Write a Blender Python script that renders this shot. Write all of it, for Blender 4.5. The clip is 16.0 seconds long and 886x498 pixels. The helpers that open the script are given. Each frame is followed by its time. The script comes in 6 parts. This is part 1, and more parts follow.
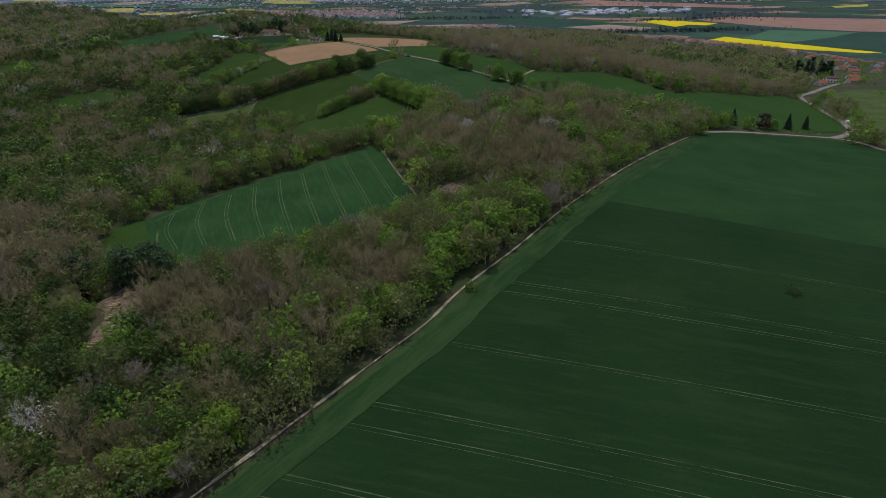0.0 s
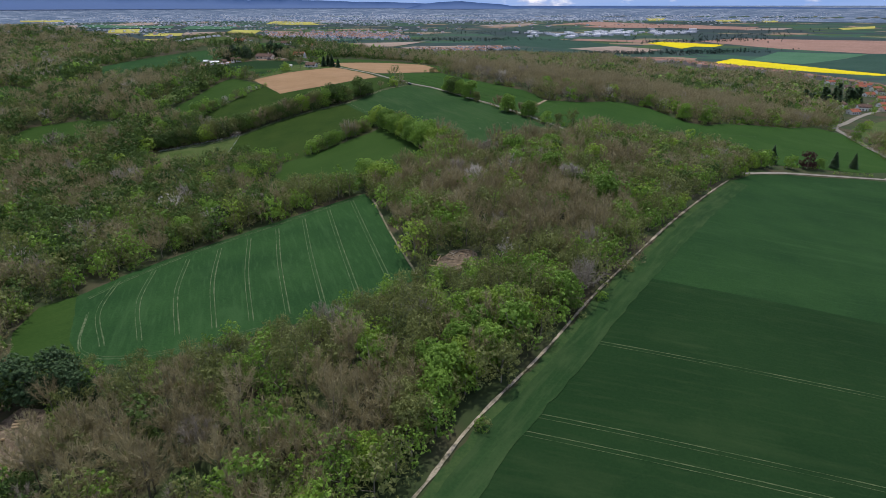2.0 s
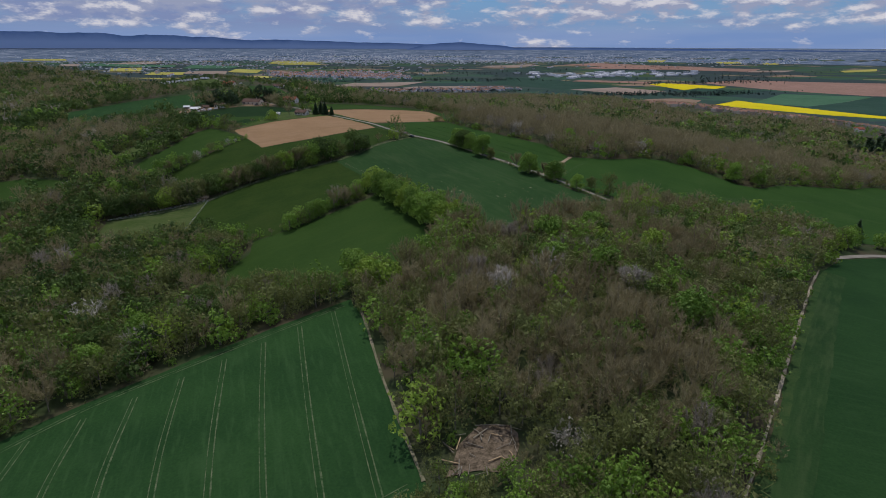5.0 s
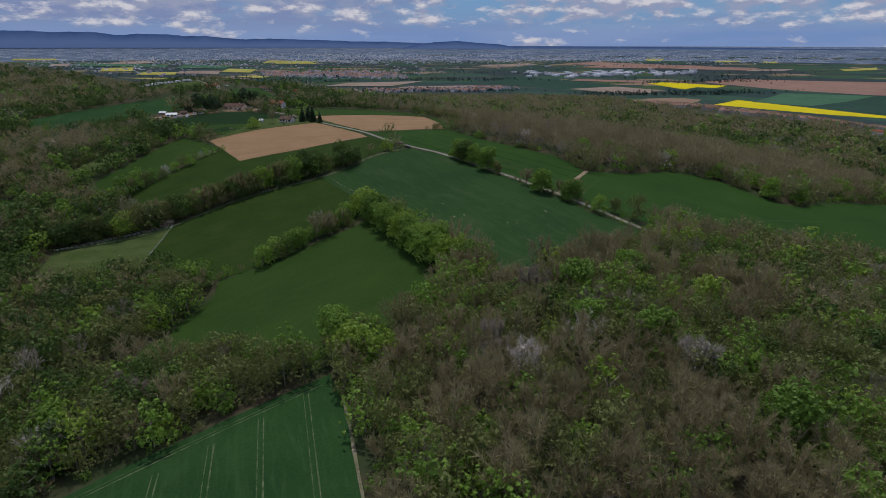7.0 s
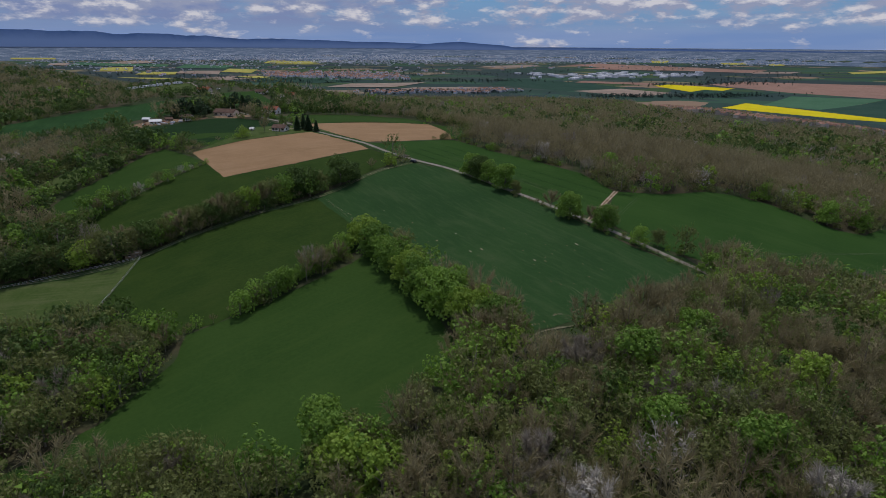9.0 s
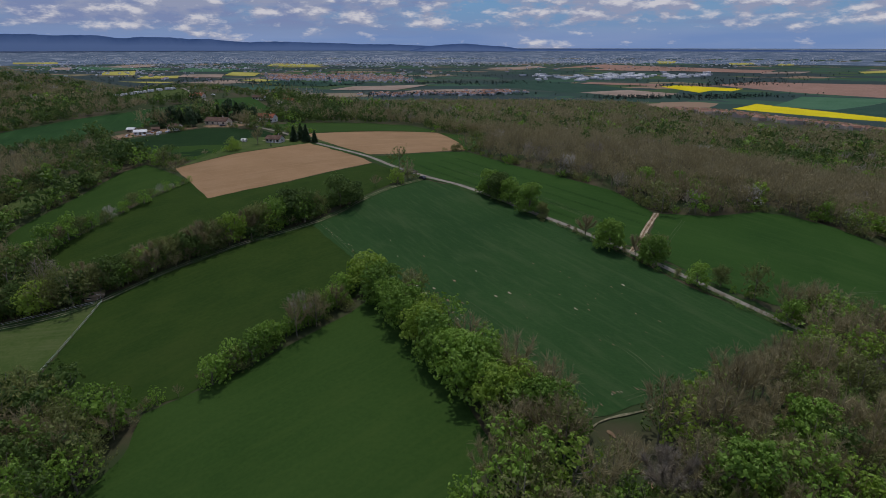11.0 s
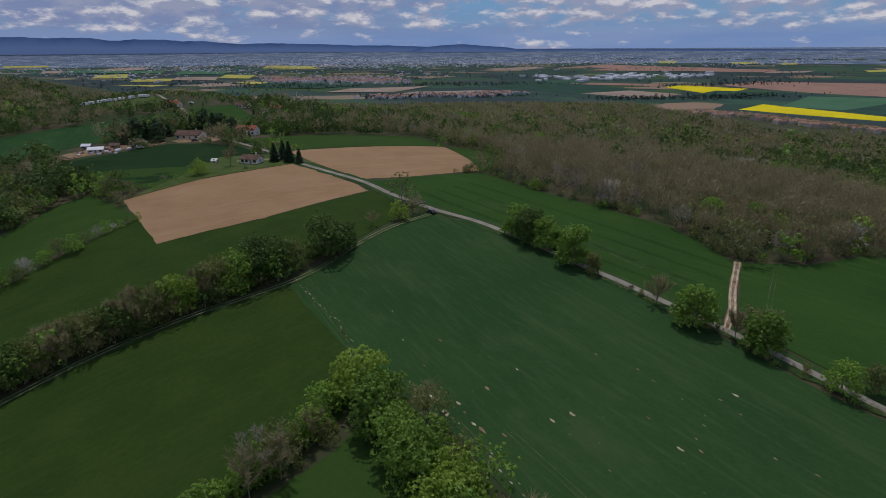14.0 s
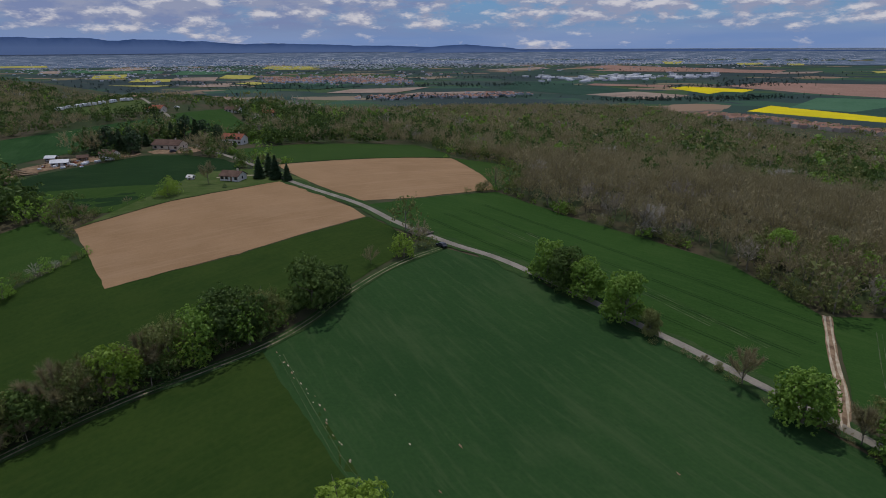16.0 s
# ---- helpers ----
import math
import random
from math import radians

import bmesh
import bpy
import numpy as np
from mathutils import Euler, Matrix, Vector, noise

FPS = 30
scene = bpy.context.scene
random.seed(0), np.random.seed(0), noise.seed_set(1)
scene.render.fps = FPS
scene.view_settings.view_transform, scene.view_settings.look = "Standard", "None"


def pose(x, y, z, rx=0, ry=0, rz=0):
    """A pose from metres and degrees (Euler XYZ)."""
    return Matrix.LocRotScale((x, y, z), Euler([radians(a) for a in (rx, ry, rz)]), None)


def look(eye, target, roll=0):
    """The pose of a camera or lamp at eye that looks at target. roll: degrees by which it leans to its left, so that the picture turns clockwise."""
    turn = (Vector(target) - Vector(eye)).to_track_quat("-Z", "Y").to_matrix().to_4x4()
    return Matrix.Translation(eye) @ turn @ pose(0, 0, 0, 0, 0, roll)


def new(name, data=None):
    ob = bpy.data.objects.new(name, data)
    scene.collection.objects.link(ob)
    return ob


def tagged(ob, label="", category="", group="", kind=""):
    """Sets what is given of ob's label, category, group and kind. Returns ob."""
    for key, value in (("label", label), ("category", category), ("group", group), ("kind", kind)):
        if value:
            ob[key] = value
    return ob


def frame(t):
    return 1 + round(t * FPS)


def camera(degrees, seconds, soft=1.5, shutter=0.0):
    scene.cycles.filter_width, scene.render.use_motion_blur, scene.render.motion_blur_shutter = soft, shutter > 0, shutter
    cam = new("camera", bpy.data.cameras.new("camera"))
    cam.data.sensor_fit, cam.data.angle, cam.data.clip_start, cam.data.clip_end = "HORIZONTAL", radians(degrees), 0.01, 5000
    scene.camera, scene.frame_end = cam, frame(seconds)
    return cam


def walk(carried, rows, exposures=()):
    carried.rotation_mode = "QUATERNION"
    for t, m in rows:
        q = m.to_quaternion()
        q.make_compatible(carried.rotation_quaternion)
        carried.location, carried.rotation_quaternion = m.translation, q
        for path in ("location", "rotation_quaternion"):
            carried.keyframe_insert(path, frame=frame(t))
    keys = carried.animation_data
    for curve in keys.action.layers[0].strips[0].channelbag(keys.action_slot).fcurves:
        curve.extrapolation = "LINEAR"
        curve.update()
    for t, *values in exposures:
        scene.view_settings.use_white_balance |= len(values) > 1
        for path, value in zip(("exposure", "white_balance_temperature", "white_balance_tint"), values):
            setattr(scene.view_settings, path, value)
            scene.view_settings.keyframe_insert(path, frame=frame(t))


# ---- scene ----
cam = camera(73.77, 16.0, soft=0.7)
PATH = [
    (0.0, -0.00, 0.00, 80.00, 65.723, 0.135, -0.000),
    (0.5, 0.34, 11.97, 80.07, 65.670, 0.137, 0.185),
    (1.0, 0.62, 24.37, 80.33, 66.393, 0.193, 0.259),
    (1.5, 0.71, 37.01, 80.67, 67.011, 0.195, 0.333),
    (2.0, 0.50, 49.92, 80.91, 67.482, 0.066, 0.447),
    (2.5, -0.14, 62.63, 81.05, 67.511, -0.037, 0.508),
    (3.0, -1.12, 75.35, 81.21, 67.565, -0.097, 0.514),
    (3.1, -1.33, 77.83, 81.23, 69.004, -0.102, 0.519),
    (3.2, -1.53, 80.31, 81.25, 70.938, -0.106, 0.525),
    (3.3, -1.74, 82.79, 81.26, 70.990, -0.110, 0.530),
    (3.5, -2.15, 87.75, 81.29, 70.990, -0.119, 0.541),
    (3.7, -2.53, 92.63, 81.38, 70.959, -0.122, 0.515),
    (5.8, -5.96, 142.05, 82.92, 70.925, -0.249, 0.574),
    (6.0, -6.22, 146.63, 83.01, 70.850, -0.216, 0.532),
    (6.5, -6.64, 157.79, 83.04, 70.820, -0.136, 0.251),
    (7.0, -7.33, 169.03, 83.27, 70.833, -0.144, 0.172),
    (7.5, -8.28, 179.90, 83.58, 70.791, -0.285, 0.185),
    (8.0, -9.57, 190.76, 83.91, 70.829, -0.325, 0.222),
    (8.5, -10.82, 201.33, 84.05, 70.831, -0.380, 0.294),
    (9.0, -12.15, 212.15, 84.09, 70.887, -0.396, 0.376),
    (9.2, -12.65, 216.37, 84.07, 70.887, -0.542, 0.376),
    (11.3, -17.89, 259.18, 83.88, 71.056, 0.015, 0.700),
    (11.5, -18.43, 263.37, 83.90, 71.051, 0.013, 0.682),
    (12.0, -19.78, 274.14, 83.97, 71.073, 0.101, 0.613),
    (12.5, -21.00, 284.91, 83.91, 71.067, 0.179, 0.587),
    (13.0, -22.08, 295.77, 83.90, 71.102, 0.283, 0.520),
    (13.5, -23.13, 306.49, 83.82, 71.084, 0.284, 0.485),
    (14.0, -24.20, 317.30, 83.79, 71.118, 0.293, 0.426),
    (14.5, -25.18, 327.89, 83.68, 71.073, 0.315, 0.373),
    (15.0, -26.20, 338.61, 83.68, 71.116, 0.308, 0.443),
    (15.5, -27.27, 349.21, 83.65, 71.106, 0.273, 0.471),
    (16.0, -28.35, 360.00, 83.69, 71.142, 0.259, 0.563),
]
EXPOSURES = [(0.0, -0.75), (0.5, -0.26), (1.5, -0.10), (3.0, -0.18), (3.5, -0.68), (16.0, -0.90)]
walk(cam, [(t, pose(*p)) for t, *p in PATH], EXPOSURES)

# ---- world, sun and exposure ----
world = bpy.data.worlds.new("sky_world")
scene.world = world
world.use_nodes = True
SUN_ELEV, SUN_AZ = radians(68), radians(-6)   # azimuth: clockwise from +y


def link(nt, a, b):
    nt.links.new(a, b)


def build_world():
    nt = world.node_tree
    nt.nodes.clear()
    out = nt.nodes.new("ShaderNodeOutputWorld")
    bg = nt.nodes.new("ShaderNodeBackground")
    sky = nt.nodes.new("ShaderNodeTexSky")
    sky.sky_type, sky.sun_disc = "NISHITA", False
    sky.sun_elevation, sky.sun_rotation = SUN_ELEV, SUN_AZ
    sky.altitude, sky.air_density, sky.dust_density, sky.ozone_density = 300, 1.0, 0.1, 3.0
    # haze low over the horizon and heaps of cumulus, seen from the side, thicker higher up
    tc = nt.nodes.new("ShaderNodeTexCoord")
    sep = nt.nodes.new("ShaderNodeSeparateXYZ")
    link(nt, tc.outputs["Generated"], sep.inputs[0])

    def heaps(scale, squash, lift, detail, rough=0.55):
        mp = nt.nodes.new("ShaderNodeMapping")
        mp.inputs["Scale"].default_value = (scale, scale, scale * squash)
        mp.inputs["Location"].default_value = (3.3, 1.7, lift * scale * squash)
        link(nt, tc.outputs["Generated"], mp.inputs[0])
        n = nt.nodes.new("ShaderNodeTexNoise")
        n.inputs["Scale"].default_value, n.inputs["Detail"].default_value, n.inputs["Roughness"].default_value = 1.0, detail, rough
        link(nt, mp.outputs[0], n.inputs["Vector"])
        return n.outputs["Fac"]

    def ranged(value, a, b, lo=0.0, hi=1.0):
        r = nt.nodes.new("ShaderNodeMapRange")
        for k, v in (("From Min", a), ("From Max", b), ("To Min", lo), ("To Max", hi)):
            r.inputs[k].default_value = v
        link(nt, value, r.inputs["Value"])
        return r.outputs[0]

    def added(a, b, op="ADD"):
        m = nt.nodes.new("ShaderNodeMath"); m.operation = op
        link(nt, a, m.inputs[0]); link(nt, b, m.inputs[1])
        return m.outputs[0]

    def mixed(f, a, b):
        m = nt.nodes.new("ShaderNodeMix"); m.data_type = "RGBA"
        link(nt, f, m.inputs["Factor"])
        for k, c in (("A", a), ("B", b)):
            if isinstance(c, tuple):
                m.inputs[k].default_value = (*c, 1)
            else:
                link(nt, c, m.inputs[k])
        return m.outputs["Result"]

    blue = nt.nodes.new("ShaderNodeMix"); blue.data_type = "RGBA"; blue.blend_type = "MULTIPLY"; blue.inputs["Factor"].default_value = 1.0
    blue.inputs["B"].default_value = (0.50, 0.76, 1.18, 1)
    link(nt, sky.outputs[0], blue.inputs["A"])
    height = sep.outputs["Z"]
    haze = mixed(ranged(heaps(3.5, 9.0, 0.0, 6), 0.40, 0.60), (2.8, 4.4, 8.7), (3.6, 5.0, 8.9))
    base = mixed(ranged(height, 0.015, 0.075, 0.92, 0.0), blue.outputs["Result"], haze)
    # a broken grey sheet, closed to the west and open to the east
    sheet = added(heaps(5.0, 5.5, 0.0, 6, 0.6), ranged(sep.outputs["X"], -0.55, 0.60, 0.15, -0.16))
    base = mixed(added(ranged(sheet, 0.44, 0.62), ranged(height, 0.012, 0.035), "MULTIPLY"), base, (3.4, 4.3, 7.5))
    # rows of small cumulus with lit tops and blue-grey undersides
    body = heaps(17.0, 2.7, 0.0, 9, 0.60)
    above = heaps(17.0, 2.7, 0.0085, 5, 0.55)
    cover = added(added(body, ranged(height, 0.012, 0.050, -0.12, 0.035)), ranged(heaps(4.0, 4.0, 0.3, 4), 0.35, 0.65, -0.05, 0.05))
    lit = ranged(added(body, above, "SUBTRACT"), -0.01, 0.13)
    puff = mixed(lit, (4.9, 5.5, 7.9), (10.2, 10.1, 11.2))
    link(nt, mixed(ranged(cover, 0.435, 0.575), base, puff), bg.inputs["Color"])
    bg.inputs["Strength"].default_value = 0.10
    link(nt, bg.outputs[0], out.inputs["Surface"])


build_world()
sun = new("sun", bpy.data.lights.new("sun", "SUN"))
sun.data.energy, sun.data.angle, sun.data.color = 3.2, radians(0.6), (1.0, 0.95, 0.87)
sun_dir = Vector((math.sin(SUN_AZ) * math.cos(SUN_ELEV), math.cos(SUN_AZ) * math.cos(SUN_ELEV), math.sin(SUN_ELEV)))
sun.matrix_world = look(sun_dir * 500, (0, 0, 0))


# ---- materials ----
def material(name, c1, c2, scale=0.3, fine=3.0, rough=0.85, bump=0.3, coords="Object", spec=0.02, leaf=0.0, metal=0.0, island=0.0, streak=None):
    """Two colours mixed by noise at a coarse and a fine scale (cycles per metre), with fine relief."""
    m = bpy.data.materials.new(name)
    m.use_nodes = True
    nt = m.node_tree
    p = nt.nodes["Principled BSDF"]
    p.inputs["Roughness"].default_value = rough
    p.inputs["Metallic"].default_value = metal
    p.inputs["Specular IOR Level"].default_value = spec
    geo = nt.nodes.new("ShaderNodeNewGeometry")
    tc = nt.nodes.new("ShaderNodeTexCoord")
    src = geo.outputs["Position"] if coords == "World" else tc.outputs[coords]
    n1 = nt.nodes.new("ShaderNodeTexNoise"); n1.inputs["Scale"].default_value = scale; n1.inputs["Detail"].default_value = 4
    n2 = nt.nodes.new("ShaderNodeTexNoise"); n2.inputs["Scale"].default_value = fine; n2.inputs["Detail"].default_value = 3
    link(nt, src, n1.inputs["Vector"]); link(nt, src, n2.inputs["Vector"])
    add = nt.nodes.new("ShaderNodeMath"); add.operation = "MULTIPLY_ADD"; add.inputs[1].default_value = 0.6
    link(nt, n1.outputs["Fac"], add.inputs[0])
    half = nt.nodes.new("ShaderNodeMath"); half.operation = "MULTIPLY"; half.inputs[1].default_value = 0.4
    link(nt, n2.outputs["Fac"], half.inputs[0]); link(nt, half.outputs[0], add.inputs[2])
    fac = add.outputs[0]
    if island:
        oi = nt.nodes.new("ShaderNodeObjectInfo")
        at = nt.nodes.new("ShaderNodeAttribute"); at.attribute_name = "tint"
        s1 = nt.nodes.new("ShaderNodeMath"); s1.operation = "ADD"
        link(nt, oi.outputs["Random"], s1.inputs[0]); link(nt, at.outputs["Fac"], s1.inputs[1])
        fr = nt.nodes.new("ShaderNodeMath"); fr.operation = "FRACT"; link(nt, s1.outputs[0], fr.inputs[0])
        mr = nt.nodes.new("ShaderNodeMath"); mr.operation = "MULTIPLY"; mr.inputs[1].default_value = island * 0.5
        link(nt, geo.outputs["Random Per Island"], mr.inputs[0])
        ma = nt.nodes.new("ShaderNodeMath"); ma.operation = "MULTIPLY_ADD"; ma.inputs[1].default_value = island
        link(nt, fr.outputs[0], ma.inputs[0]); link(nt, mr.outputs[0], ma.inputs[2])
        sc = nt.nodes.new("ShaderNodeMath"); sc.operation = "MULTIPLY_ADD"; sc.inputs[1].default_value = 0.4
        link(nt, fac, sc.inputs[0]); link(nt, ma.outputs[0], sc.inputs[2])
        fac = sc.outputs[0]
    rp = nt.nodes.new("ShaderNodeValToRGB")
    rp.color_ramp.elements[0].color, rp.color_ramp.elements[1].color = (*c1, 1), (*c2, 1)
    if island:
        rp.color_ramp.elements[0].position, rp.color_ramp.elements[1].position = 0.15, 1.0
    else:
        rp.color_ramp.elements[0].position, rp.color_ramp.elements[1].position = 0.36, 0.64
    link(nt, fac, rp.inputs[0])
    colour = rp.outputs[0]
    if streak:
        # thin spots drawn out along the drill rows: direction in degrees, colour, amount
        turn, thin, cut = streak
        vr = nt.nodes.new("ShaderNodeVectorRotate"); vr.rotation_type = "Z_AXIS"; vr.inputs["Angle"].default_value = radians(-turn)
        link(nt, src, vr.inputs["Vector"])
        for sx, sy, lim, amt in ((0.012, 0.16, cut, 0.55), (0.09, 0.7, cut - 0.04, 0.45), (0.03, 0.05, cut, 0.6)):
            mp = nt.nodes.new("ShaderNodeMapping"); mp.inputs["Scale"].default_value = (sx, sy, 0.0)
            link(nt, vr.outputs[0], mp.inputs[0])
            ns = nt.nodes.new("ShaderNodeTexNoise"); ns.inputs["Scale"].default_value = 1.0; ns.inputs["Detail"].default_value = 5; ns.inputs["Roughness"].default_value = 0.6
            link(nt, mp.outputs[0], ns.inputs["Vector"])
            mr = nt.nodes.new("ShaderNodeMapRange"); mr.inputs["From Min"].default_value, mr.inputs["From Max"].default_value, mr.inputs["To Max"].default_value = lim, lim + 0.16, amt
            link(nt, ns.outputs["Fac"], mr.inputs["Value"])
            mx = nt.nodes.new("ShaderNodeMix"); mx.data_type = "RGBA"; mx.inputs["B"].default_value = (*thin, 1)
            link(nt, mr.outputs[0], mx.inputs["Factor"]); link(nt, colour, mx.inputs["A"])
            colour = mx.outputs["Result"]
    link(nt, colour, p.inputs["Base Color"])
    if bump:
        b = nt.nodes.new("ShaderNodeBump"); b.inputs["Strength"].default_value = bump; b.inputs["Distance"].default_value = 0.3 / fine
        link(nt, n2.outputs["Fac"], b.inputs["Height"]); link(nt, b.outputs[0], p.inputs["Normal"])
    if leaf:
        tr = nt.nodes.new("ShaderNodeBsdfTranslucent"); link(nt, rp.outputs[0], tr.inputs["Color"])
        mx = nt.nodes.new("ShaderNodeMixShader"); mx.inputs[0].default_value = leaf
        link(nt, p.outputs[0], mx.inputs[1]); link(nt, tr.outputs[0], mx.inputs[2])
        link(nt, mx.outputs[0], nt.nodes["Material Output"].inputs["Surface"])
    return m


VERGE_GRASS = material("verge_grass", (0.026, 0.06, 0.02), (0.048, 0.08, 0.028), 0.25, 1.5, coords="World")
CROP = material("young_wheat", (0.0170, 0.049, 0.0165), (0.028, 0.073, 0.0225), 0.035, 1.6, coords="World", streak=(-70, (0.04, 0.09, 0.032), 0.55))
CROP_DARK = material("dark_wheat", (0.0112, 0.0310, 0.0110), (0.0165, 0.0420, 0.0142), 0.03, 1.6, coords="World", streak=(-17, (0.027, 0.052, 0.0190), 0.56))
CROP_FAR = material("lighter_wheat", (0.0150, 0.0425, 0.0148), (0.0240, 0.0620, 0.0195), 0.035, 1.6, coords="World", streak=(-17, (0.032, 0.072, 0.026), 0.57))
CROP_BLUE = material("bluish_wheat", (0.0225, 0.0565, 0.0190), (0.0310, 0.0715, 0.0230), 0.03, 1.2, coords="World", streak=(-58, (0.050, 0.084, 0.034), 0.55))
MEADOW = material("meadow_grass", (0.0260, 0.0585, 0.0130), (0.0360, 0.0730, 0.0168), 0.03, 1.0, coords="World", streak=(40, (0.041, 0.076, 0.0175), 0.55))
HAY = material("tall_grass", (0.0225, 0.0475, 0.0105), (0.0335, 0.0610, 0.0130), 0.07, 0.8, coords="World", streak=(40, (0.038, 0.062, 0.0145), 0.53))
PASTURE = material("grazed_pasture", (0.045, 0.08, 0.02), (0.075, 0.105, 0.034), 0.12, 0.9, coords="World", streak=(0, (0.1, 0.12, 0.05), 0.53))
BRIGHT = material("spring_barley", (0.0235, 0.0600, 0.0140), (0.0330, 0.0765, 0.0175), 0.03, 1.3, coords="World", streak=(-35, (0.043, 0.086, 0.023), 0.55))
SOIL = material("tilled_soil", (0.245, 0.157, 0.086), (0.312, 0.203, 0.116), 0.05, 2.0, coords="World", streak=(30, (0.335, 0.225, 0.136), 0.55))
RAPE = material("flowering_rape", (0.55, 0.46, 0.015), (0.68, 0.58, 0.02), 0.01, 0.3, coords="World")
ASPHALT = material("pale_asphalt", (0.185, 0.170, 0.145), (0.295, 0.272, 0.236), 0.2, 3.0, coords="World")
DIRT = material("dirt_path", (0.095, 0.092, 0.055), (0.44, 0.385, 0.295), 0.3, 2.0, coords="World")
DEBRIS = material("felling_debris", (0.050, 0.040, 0.026), (0.23, 0.18, 0.13), 0.6, 2.5, coords="World")
RUT = material("pale_wheel_rut", (0.30, 0.24, 0.16), (0.52, 0.46, 0.36), 0.4, 2.5, coords="World")
CLAY = material("bare_clay", (0.13, 0.085, 0.055), (0.32, 0.23, 0.15), 0.3, 1.5, coords="World")
TRAM = material("thin_crop_line", (0.026, 0.068, 0.022), (0.135, 0.165, 0.09), 0.45, 1.6, coords="World")
BROKEN = material("broken_rut", (0.026, 0.052, 0.018), (0.30, 0.26, 0.18), 0.16, 1.8, coords="World")
VILLAGE_WALL = material("village_walls", (0.24, 0.20, 0.17), (0.56, 0.50, 0.44), 0.01, 0.03, 0.8, 0, "World", island=0.7)
PALE_CROP = material("pale_wheat", (0.0165, 0.0430, 0.0150), (0.0265, 0.0610, 0.0205), 0.06, 1.6, coords="World", streak=(55, (0.046, 0.078, 0.030), 0.51))
TRAM_DIM = material("faint_crop_line", (0.022, 0.058, 0.02), (0.115, 0.145, 0.072), 0.25, 1.6, coords="World")
# far copies of the field materials, with distance haze mixed into the colour
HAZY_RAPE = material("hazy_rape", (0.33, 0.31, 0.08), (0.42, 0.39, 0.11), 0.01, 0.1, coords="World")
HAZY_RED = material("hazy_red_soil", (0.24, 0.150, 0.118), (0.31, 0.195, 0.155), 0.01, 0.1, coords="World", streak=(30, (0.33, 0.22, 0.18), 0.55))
HAZY_DARK = material("hazy_dark_wheat", (0.026, 0.062, 0.046), (0.040, 0.080, 0.060), 0.01, 0.1, coords="World")
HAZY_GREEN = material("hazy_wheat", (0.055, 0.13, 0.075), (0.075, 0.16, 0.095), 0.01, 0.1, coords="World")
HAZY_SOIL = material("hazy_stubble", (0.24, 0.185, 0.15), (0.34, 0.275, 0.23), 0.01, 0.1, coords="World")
LEAF = material("oak_leaves", (0.096, 0.190, 0.026), (0.240, 0.395, 0.060), 0.2, 1.5, 0.55, 0, "World", 0.3, 0.35, 0, 0.6)
LEAF_BRIGHT = material("lime_green_leaves", (0.168, 0.275, 0.032), (0.295, 0.425, 0.062), 0.2, 1.5, 0.55, 0, "World", 0.3, 0.38, 0, 0.6)
LEAF_DULL = material("budding_leaves", (0.115, 0.142, 0.044), (0.225, 0.255, 0.086), 0.2, 1.5, 0.6, 0, "World", 0.2, 0.36, 0, 0.6)
LEAF_DARK = material("deep_green_leaves", (0.040, 0.082, 0.020), (0.112, 0.178, 0.040), 0.2, 1.5, 0.6, 0, "World", 0.2, 0.30, 0, 0.6)
TWIG = material("bare_twigs", (0.215, 0.189, 0.102), (0.375, 0.330, 0.188), 0.2, 1.5, 0.8, 0, "World", 0.1, 0.3, 0, 0.6)
TWIG_GREY = material("pale_grey_twigs", (0.24, 0.21, 0.165), (0.38, 0.34, 0.275), 0.2, 1.5, 0.8, 0, "World", 0.1, 0.3, 0, 0.6)
BLOSSOM = material("white_blossom", (0.34, 0.31, 0.26), (0.62, 0.58, 0.52), 0.2, 1.5, 0.7, 0, "World", 0.1, 0.2, 0, 0.6)
NEEDLE = material("dark_needles", (0.028, 0.062, 0.026), (0.070, 0.122, 0.048), 0.2, 1.5, 0.6, 0, "World", 0.2, 0.1, 0, 0.6)
COPPER = material("copper_leaves", (0.040, 0.012, 0.016), (0.085, 0.028, 0.030), 0.2, 1.5, 0.6, 0, "World", 0.2, 0.2, 0, 0.6)
BARK = material("grey_bark", (0.13, 0.115, 0.09), (0.3, 0.27, 0.225), 0.6, 4.0, 0.9, 0.4, "World")
WHITEWALL = material("white_render", (0.74, 0.72, 0.68), (0.82, 0.80, 0.76), 0.4, 3, 0.8, 0.1, "World")
CREAM = material("cream_render", (0.62, 0.55, 0.45), (0.72, 0.65, 0.55), 0.4, 3, 0.8, 0.1, "World")
TILE_RED = material("red_roof_tiles", (0.23, 0.082, 0.052), (0.36, 0.140, 0.092), 0.4, 4, 0.8, 0.4, "World")
TILE_BROWN = material("brown_roof_tiles", (0.095, 0.062, 0.050), (0.165, 0.112, 0.09), 0.4, 4, 0.8, 0.4, "World")
GLASS = material("window_glass", (0.02, 0.025, 0.03), (0.04, 0.05, 0.06), 1, 3, 0.1, 0, "World", 0.5)
WOODMAT = material("weathered_wood", (0.16, 0.12, 0.08), (0.30, 0.24, 0.17), 1, 8, 0.85, 0.3, "World")
LOGEND = material("cut_log", (0.40, 0.28, 0.16), (0.58, 0.44, 0.28), 1, 8, 0.85, 0.2, "World")
METAL = material("pale_sheet_metal", (0.60, 0.62, 0.65), (0.72, 0.74, 0.76), 0.3, 2, 0.45, 0.05, "World", 0.4)
PAINT_WHITE = material("white_car_paint", (0.70, 0.71, 0.72), (0.78, 0.79, 0.80), 1, 4, 0.3, 0, "World", 0.5)
